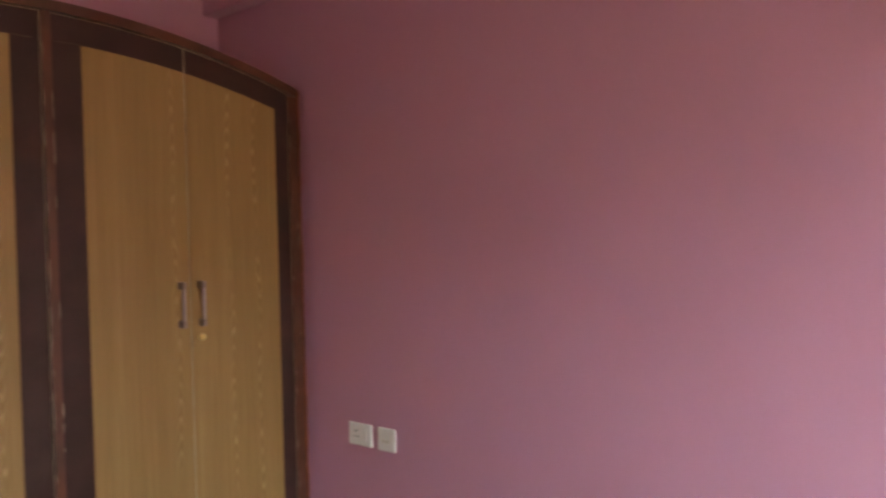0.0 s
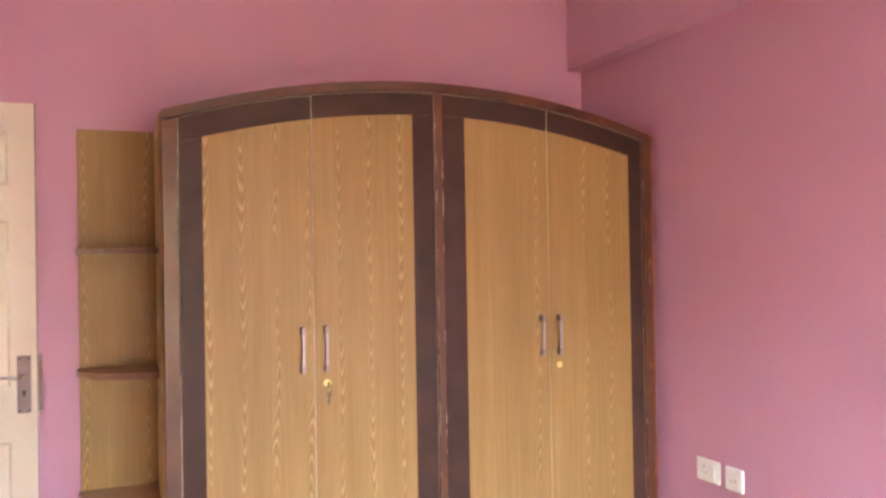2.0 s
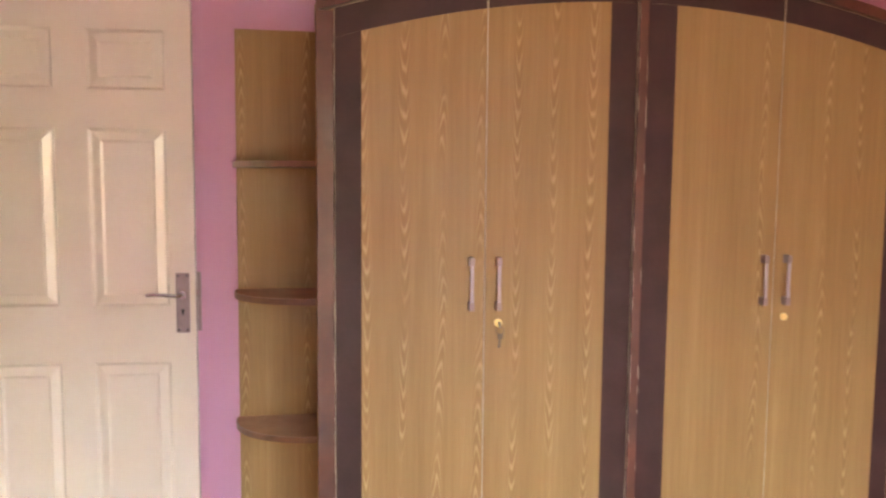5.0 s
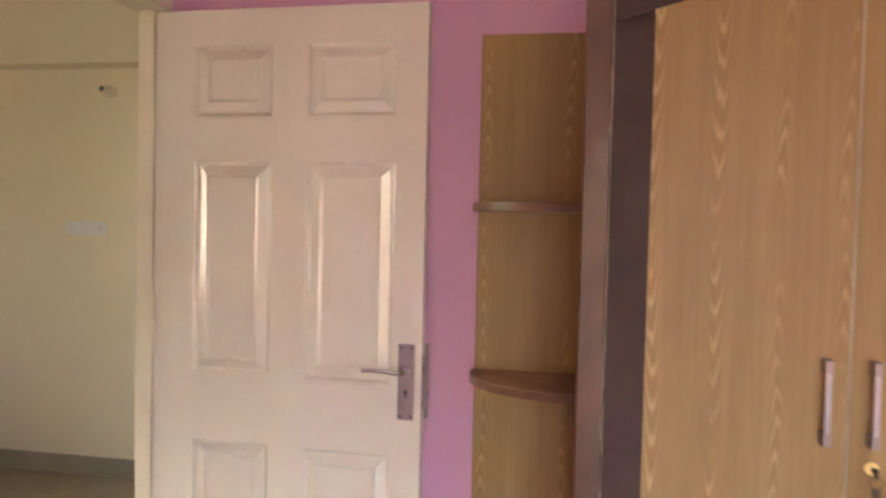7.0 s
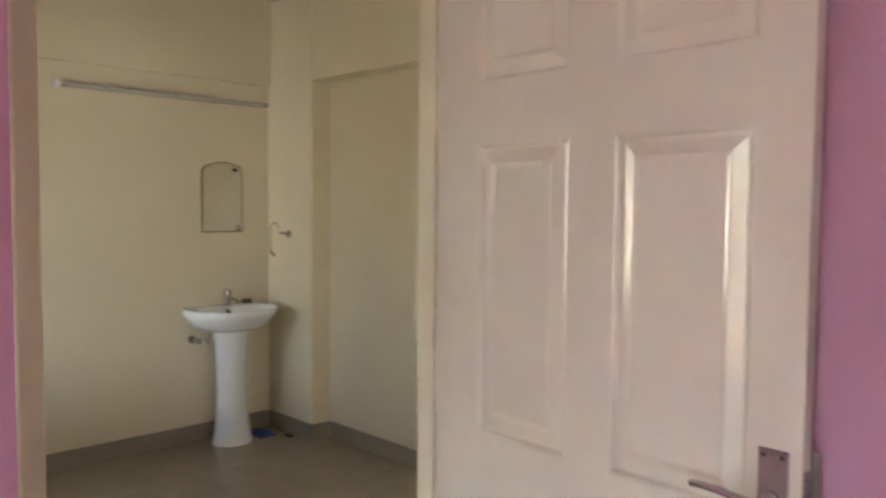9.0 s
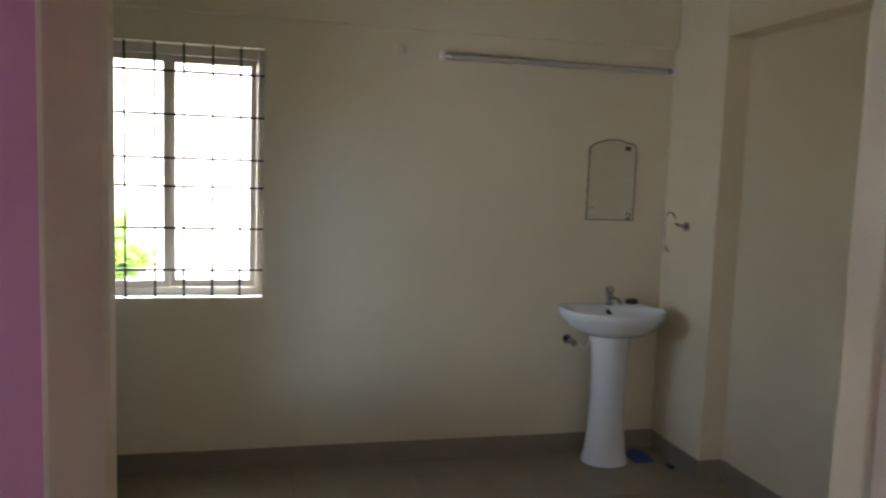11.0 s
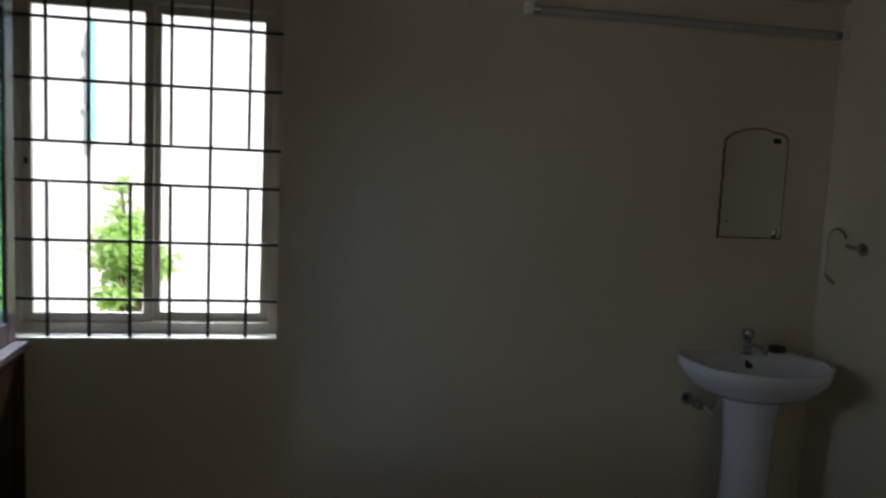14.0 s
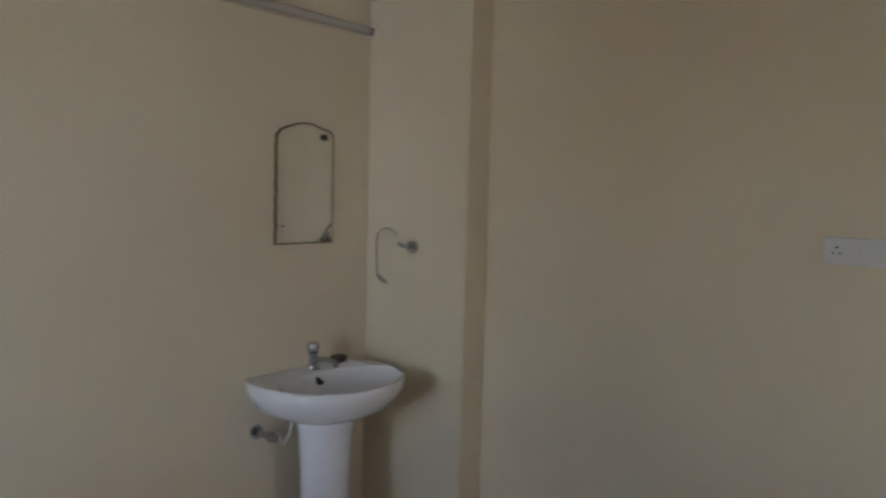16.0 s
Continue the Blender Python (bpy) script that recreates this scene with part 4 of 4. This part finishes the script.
def valve():
    v = thing("angle_valve", "chrome angle valve with a bent supply pipe below the wash basin", "valve", at=(BX, BY - 0.175, 0.625))
    part("wall_flange", rod(bmesh.new(), (0.0, 0, 0), (0.006, 0, 0), 0.026, 20), CHROME, v, smooth=True)
    part("body", rod(bmesh.new(), (0.006, 0, 0), (0.075, 0, 0), 0.012, 16), CHROME, v, smooth=True)
    part("knob", rod(bmesh.new(), (0.075, 0, 0), (0.105, 0, 0), 0.019, 12, 0.017), CHROME, v, smooth=True)
    part("supply_pipe", pipe([(0.045, 0.008, 0.0), (0.045, 0.05, -0.01), (0.05, 0.085, -0.05), (0.06, 0.10, -0.02), (0.07, 0.11, 0.05)], 0.006), PLASTIC, v, "white bent supply pipe", smooth=True)


valve()


def wall_mirror():
    y0, y1, z0, z1 = 3.982, 4.259, 1.272, 1.703
    m = thing("wall_mirror", "small frameless mirror with arched top and fluted edge above the basin", "mirror", at=(H_W, (y0 + y1) / 2, z0))
    inv = pose(-H_W, -(y0 + y1) / 2, -z0)
    pts = [(y0, z0), (y1, z0), (y1, z1 - 0.035), (y1 - 0.02, z1 - 0.02), (y1 - 0.05, z1 - 0.015), (y1 - 0.09, z1 - 0.002), ((y0 + y1) / 2, z1 + 0.004), (y0 + 0.09, z1 - 0.003), (y0 + 0.05, z1 - 0.016), (y0 + 0.02, z1 - 0.028), (y0, z1 - 0.05)]
    # fine outline with small chipped scallops
    fine = []
    for i, p in enumerate(pts):
        q = pts[(i + 1) % len(pts)]
        k = max(1, int(math.dist(p, q) / 0.02))
        for j in range(k):
            t = j / k
            w = 0.0028 * math.sin(i * 5 + j * 2.1)
            fine.append((p[0] + (q[0] - p[0]) * t + w, p[1] + (q[1] - p[1]) * t + w * 0.7))
    def slab(out, x0, x1):
        bm = prism(out, x0, x1)
        for v in bm.verts:
            v.co = (v.co.y, v.co.x, v.co.z)
        return bm
    cy, cz = (y0 + y1) / 2, (z0 + z1) / 2
    shr = [(cy + (a - cy) * 0.955, cz + (b - cz) * 0.972) for a, b in fine]
    part("backing", moved(slab(fine, H_W + 0.001, H_W + 0.006), inv), KEY_METAL, m, "dark chipped mirror edge")
    part("glass", moved(slab(shr, H_W + 0.0065, H_W + 0.0085), inv), MIRROR, m)
    part("sticker", moved(boxes((H_W + 0.0087, H_W + 0.0095, 4.190, 4.222, 1.648, 1.668)), inv), BLACK, m, "small dark maker's sticker")
    part("clip", moved(boxes((H_W + 0.0087, H_W + 0.012, 4.012, 4.018, 1.335, 1.341)), inv), BLACK, m)
    hook = [(H_W + 0.012, 4.226 + 0.011 * math.cos(a), 1.302 + 0.014 * math.sin(a)) for a in np.linspace(radians(-60), radians(200), 12)]
    part("hook", moved(pipe(hook, 0.0022, 8), inv), CHROME, m, "small bent wire hook", smooth=True)
    part("hook_base", moved(boxes((H_W + 0.0087, H_W + 0.013, 4.216, 4.236, 1.276, 1.290), bevel=0.0015), inv), KEY_METAL, m)


wall_mirror()


def towel_ring():
    r = thing("towel_ring", "chrome towel ring with one open side on the column", "towel ring", at=(-3.60, 4.45, 1.262))
    part("mount", rod(bmesh.new(), (0.02, 0, 0), (0.02, -0.012, 0), 0.024, 20), CHROME, r, smooth=True)
    part("arm", pipe([(0.02, -0.010, 0), (0.018, -0.040, 0.004), (0.0, -0.048, 0.008), (-0.012, -0.048, 0.012)], 0.008), CHROME, r, smooth=True)
    pts = []
    for a in np.linspace(radians(20), radians(180), 18):
        pts.append((-0.070 + 0.052 * math.cos(a), -0.048, 0.020 + 0.048 * math.sin(a)))
    for z in np.linspace(0.0, -0.10, 8):
        pts.append((-0.122 + 0.02 * max(0, -z) * 2, -0.048, z))
    for a in np.linspace(radians(190), radians(275), 10):
        pts.append((-0.072 + 0.047 * math.cos(a), -0.048, -0.100 + 0.040 * math.sin(a)))
    part("ring", pipe(pts, 0.0045), CHROME, r, smooth=True)
    part("ring_end", rod(bmesh.new(), pts[-9], pts[-1], 0.0075, 12, 0.006), CHROME, r, smooth=True)


towel_ring()


def tube_light():
    z, ya, yb = 2.072, 3.149, 4.437
    t = thing("tube_light", "unlit fluorescent tube on a slim white batten high on the wall", "tube light", at=(H_W, (ya + yb) / 2, z))
    part("batten", boxes((0.0, 0.022, -(yb - ya) / 2 + 0.02, (yb - ya) / 2 - 0.02, -0.014, 0.016), bevel=0.003), BAKELITE, t)
    part("tube", rod(bmesh.new(), (0.042, -(yb - ya) / 2 + 0.03, 0), (0.042, (yb - ya) / 2 - 0.03, 0), 0.0155, 20), TUBE_GLASS, t, "unlit white glass tube", smooth=True)
    for s in (-1, 1):
        e = s * (yb - ya) / 2
        h = part("end_holder", boxes((0.0, 0.058, min(e, e - s * 0.024), max(e, e - s * 0.024), -0.018, 0.026), bevel=0.004), PLASTIC, t)
        part("end_cap", rod(bmesh.new(), (0.042, e - s * 0.024, 0), (0.042, e - s * 0.050, 0), 0.0165, 18), DULL if s > 0 else STEEL, h, smooth=True)
    part("starter", rod(bmesh.new(), (0.022, -0.42, -0.004), (0.036, -0.42, -0.004), 0.010, 14), BAKELITE, t, smooth=True)


tube_light()

jc = thing("junction_cap", "small round cream junction cap high on the cream wall", "junction box", at=(H_W, 2.96, 2.100))
part("cap", moved(lathe([(0.026, 0.0), (0.026, 0.006), (0.020, 0.011), (0.004, 0.012)], 20), pose(0, 0, 0, 0, 90, 0)), BAKELITE, jc, smooth=True)
fp = thing("blank_plate", "faint cream blank cover plate on the cream wall", "cover plate", at=(H_W, 2.63, 1.37))
part("plate", boxes((0.0, 0.004, -0.065, 0.065, -0.042, 0.042), bevel=0.002), SWITCH_CREAM, fp)


def bulb_holder():
    b = thing("bulb_holder", "ivory angled bulb holder without a bulb below the beam", "lamp holder", at=(-1.935, H_N, 2.068))
    part("rose", rod(bmesh.new(), (0, 0, 0), (0, -0.012, 0), 0.034, 20), BAKELITE, b, smooth=True)
    part("neck", rod(bmesh.new(), (0, -0.010, 0), (-0.014, -0.060, 0.004), 0.022, 18, 0.019), BAKELITE, b, smooth=True)
    part("socket_mouth", rod(bmesh.new(), (-0.0141, -0.0605, 0.004), (-0.0150, -0.064, 0.0042), 0.015, 16), BLACK, b)


bulb_holder()


def switch_board():
    x0, x1, z0, z1, y = -2.195, -1.950, 1.300, 1.376, H_N
    s = thing("switch_board", "long white switch and socket plate on the cream wall", "switch plate", at=((x0 + x1) / 2, y, z0))
    inv = pose(-(x0 + x1) / 2, -y, -z0)
    part("plate", moved(boxes((x0, x1, y - 0.011, y, z0, z1), bevel=0.004), inv), SWITCH, s)
    for xc in (x0 + 0.035, x1 - 0.035):
        bm = bmesh.new()
        for dx, dz, r in ((0, 0.010, 0.0038), (0.009, -0.006, 0.003), (-0.009, -0.006, 0.003)):
            rod(bm, (xc + dx, y - 0.0118, (z0 + z1) / 2 + dz), (xc + dx, y - 0.0105, (z0 + z1) / 2 + dz), r, 10)
        part("pin_holes", moved(bm, inv), BLACK, s)
    for k in range(3):
        xa = x0 + 0.072 + 0.032 * k
        part("rocker", moved(boxes((xa, xa + 0.024, y - 0.0145, y - 0.0105, z0 + 0.014, z1 - 0.014), bevel=0.0015), inv), SWITCH, s)


switch_board()


def crumpled_cloth():
    bm = bmesh.new()
    n = 14
    g = [[bm.verts.new(((i / n - 0.5) * 0.15, (j / n - 0.5) * 0.11, max(0.002, 0.022 + 0.030 * noise.noise((i * 0.45, j * 0.45, 3.0)) - 0.05 * ((i / n - 0.5) ** 2 + (j / n - 0.5) ** 2)))) for j in range(n + 1)] for i in range(n + 1)]
    for i in range(n):
        for j in range(n):
            bm.faces.new((g[i][j], g[i + 1][j], g[i + 1][j + 1], g[i][j + 1]))
    base = [g[0][j] for j in range(n + 1)] + [g[i][n] for i in range(1, n + 1)] + [g[n][j] for j in range(n - 1, -1, -1)] + [g[i][0] for i in range(n - 1, 0, -1)]
    low = [bm.verts.new((v.co.x * 1.04, v.co.y * 1.04, 0.0)) for v in base]
    for k in range(len(base)):
        bm.faces.new((base[k], base[(k + 1) % len(base)], low[(k + 1) % len(base)], low[k]))
    bm.faces.new(low)
    ob = part("floor_cloth", bm, BLUE, smooth=True)
    ob.location = (-3.66, 4.295, 0.0)
    return tagged(ob, "crumpled dark blue cloth on the floor by the pedestal", "cloth")


crumpled_cloth()
ob = tagged(part("small_brush", boxes((-0.028, 0.028, -0.012, 0.012, 0.0, 0.018), bevel=0.005), BLACK, smooth=True), "small black scrubbing piece on the floor by the column", "brush")
ob.location = (-3.50, 4.39, 0.0)


# ---- outside ----
tagged(part("ground", boxes((-2500, 2500, -2500, 2500, -6.4, -6.2)), GROUND), kind="structure")


def tree(x, y, base, height, spread, seed, leaf, leaves, size):
    rnd = random.Random(seed)
    t = thing("tree", "leafy green broadleaf tree outside the hall window", "tree", "trees outside", at=(x, y, base))
    bm = bmesh.new()
    rod(bm, (0, 0, 0), (0.1, 0.05, height * 0.45), 0.16, 10, 0.10)
    rod(bm, (0.1, 0.05, height * 0.44), (0.0, 0.15, height * 0.85), 0.10, 8, 0.03)
    tips = []
    for k in range(16):
        a, zz = rnd.uniform(0, 6.28), rnd.uniform(0.3, 0.8) * height
        r = spread * rnd.uniform(0.5, 0.95)
        tip = Vector((r * math.cos(a), r * math.sin(a), zz + rnd.uniform(0.05, 0.22) * height))
        rod(bm, (0.07, 0.08, zz), tip, 0.05, 6, 0.012)
        tips.append(tip)
    tips.append(Vector((0, 0.15, height * 0.92)))
    part("trunk", bm, BARK, t)
    vs, fs = [], []
    for k in range(leaves):
        c = rnd.choice(tips)
        s = spread * 0.36
        p = c + Vector((rnd.gauss(0, s), rnd.gauss(0, s), rnd.gauss(0, s * 0.8)))
        q = Euler((rnd.uniform(-0.9, 0.9), rnd.uniform(-0.9, 0.9), rnd.uniform(0, 6.28))).to_matrix()
        L_ = size * rnd.uniform(0.6, 1.3)
        i = len(vs)
        for u, v, w in ((0, -0.5, 0), (0.22, 0, 0.05), (0, 0.5, -0.04), (-0.22, 0, 0.05)):
            vs.append(p + q @ (Vector((u, v, w)) * L_))
        fs += [(i, i + 1, i + 2), (i, i + 2, i + 3)]
    me = bpy.data.meshes.new("crown")
    me.from_pydata(vs, [], fs)
    me.materials.append(leaf)
    cr = new("crown", me)
    cr.parent = t
    tagged(cr, kind="stuff")


tree(-9.2, 0.80, -6.2, 7.2, 0.25, 3, LEAF, 7000, 0.12)
tree(-9.6, 0.62, -6.2, 7.6, 0.19, 11, LEAF, 1600, 0.09)
tree(-13.0, 4.2, -6.2, 6.3, 1.3, 4, LEAF, 16000, 0.12)
tree(-17.5, 5.9, -6.2, 8.0, 1.5, 5, LEAF_DARK, 14000, 0.16)
tree(-16.5, 4.0, -6.2, 7.0, 1.5, 6, LEAF, 14000, 0.15)
tree(-26.0, 8.3, -6.2, 9.2, 2.3, 7, LEAF_DARK, 12000, 0.24)
tree(-27.0, 5.0, -6.2, 8.2, 2.6, 8, LEAF_DARK, 12000, 0.26)


def white_block():
    h = thing("apartment_block", "tall sunlit white plastered block close across the lane", "building", at=(-17.5, -4.2, -6.2))
    part("wall", boxes((-3, 3, -8.5, 7.6, 0, 14.0), bevel=0.03), OUTER, h)
    part("parapet", boxes((2.9, 3.12, -8.6, 7.7, 14.0, 14.8), bevel=0.02), OUTER, h)
    for yy in (-6.0, -3.0, 0.2):
        for zz in (1.0, 4.2):
            w = part("window", boxes((3.002, 3.03, yy - 0.6, yy + 0.6, zz, zz + 1.2), bevel=0.01), ALU, h)
            part("sill", boxes((3.002, 3.10, yy - 0.7, yy + 0.7, zz - 0.08, zz - 0.002)), CONCRETE, w)
    # rain pipe with its wall brackets
    p = part("drain_pipe", rod(bmesh.new(), (3.12, 3.34, 7.9), (3.12, 3.34, 9.75), 0.06, 12), PIPE_PAINT, h, "pale blue-green rain pipe", smooth=True)
    for zz in (8.40, 8.93, 9.32):
        part("bracket", boxes((3.002, 3.06, 3.17, 3.22, zz - 0.05, zz + 0.05), bevel=0.01), CONCRETE, p)


white_block()


def plain_block(label, x, y0, y1, height, wall):
    h = thing("apartment_block", label, "building", at=(x, (y0 + y1) / 2, -6.2))
    w = (y1 - y0) / 2
    part("wall", boxes((-2.5, 0, -w, w, 0, height), bevel=0.03), wall, h)
    part("parapet", boxes((-0.1, 0.12, -w - 0.05, w + 0.05, height, height + 0.6), bevel=0.02), CONCRETE, h)
    yy = -w + 0.9
    while yy < w - 0.7:
        for zz in (1.0, 4.2, 7.4):
            g = part("window", boxes((0.002, 0.03, yy - 0.4, yy + 0.4, zz, zz + 1.2), bevel=0.01), ALU, h)
            part("sill", boxes((0.002, 0.10, yy - 0.5, yy + 0.5, zz - 0.08, zz - 0.002)), CONCRETE, g)
        yy += 2.6
    return h


plain_block("narrow pale plastered block behind the far trees", -22.0, 9.4, 11.8, 11.5, OUTER)
# this block's shade is in its wall colour; the sun reaches this side
plain_block("block beside the pale one, its shaded face coloured dark slate-blue", -21.0, 12.1, 21.0, 12.5, SHADED_WALL)


def far_house():
    h = thing("house", "small white house with a clay roof among the far trees", "house", at=(-36, 13.4, -6.2))
    part("wall", boxes((-3.5, 3.5, -3, 3, 0, 6.4), bevel=0.03), OUTER, h)
    bm = bmesh.new()
    p = [(-4, -3.5, 6.4), (4, -3.5, 6.4), (4, 3.5, 6.4), (-4, 3.5, 6.4), (-4, 0, 8.2), (4, 0, 8.2)]
    v = [bm.verts.new(c) for c in p]
    for f in ((0, 1, 5, 4), (2, 3, 4, 5), (0, 4, 3), (1, 2, 5), (0, 3, 2, 1)):
        bm.faces.new([v[i] for i in f])
    part("roof", bm, ROOF, h)
    for yy in (-1.5, 1.5):
        for zz in (1.0, 4.0):
            w = part("window", boxes((3.5, 3.56, yy - 0.5, yy + 0.5, zz, zz + 1.2), bevel=0.01), BLACK, h)
            part("frame", boxes((3.5, 3.6, yy - 0.6, yy - 0.5, zz, zz + 1.2), (3.5, 3.6, yy + 0.5, yy + 0.6, zz, zz + 1.2)), OUTER, w)


far_house()

# ---- floor tiles ----
def floor_tiles():
    floor = bpy.data.objects["floor"]
    me = mesh_from(boxes((-0.2994, 0.2994, -0.2994, 0.2994, -0.011, 0.0), bevel=0.0012), "floor_tile", TILE)
    cells = []
    x = -3.52
    while x < W_E + 0.3:
        y = -1.45
        while y < H_N + 0.3:
            inside_hall = x < X_H + 0.3 and y > H_S - 0.3
            inside_bed = x > X_H - 0.3 and y < Y_N + 0.4
            inside_pass = -0.9 < x < 0.45 and y > Y_N - 0.3
            if inside_hall or inside_bed or inside_pass:
                cells.append((x, y))
            y += 0.6
        x += 0.6
    for x, y in cells:
        t = new("floor_tile", me)
        t.parent = floor
        t.location = (x, y, 0)


floor_tiles()
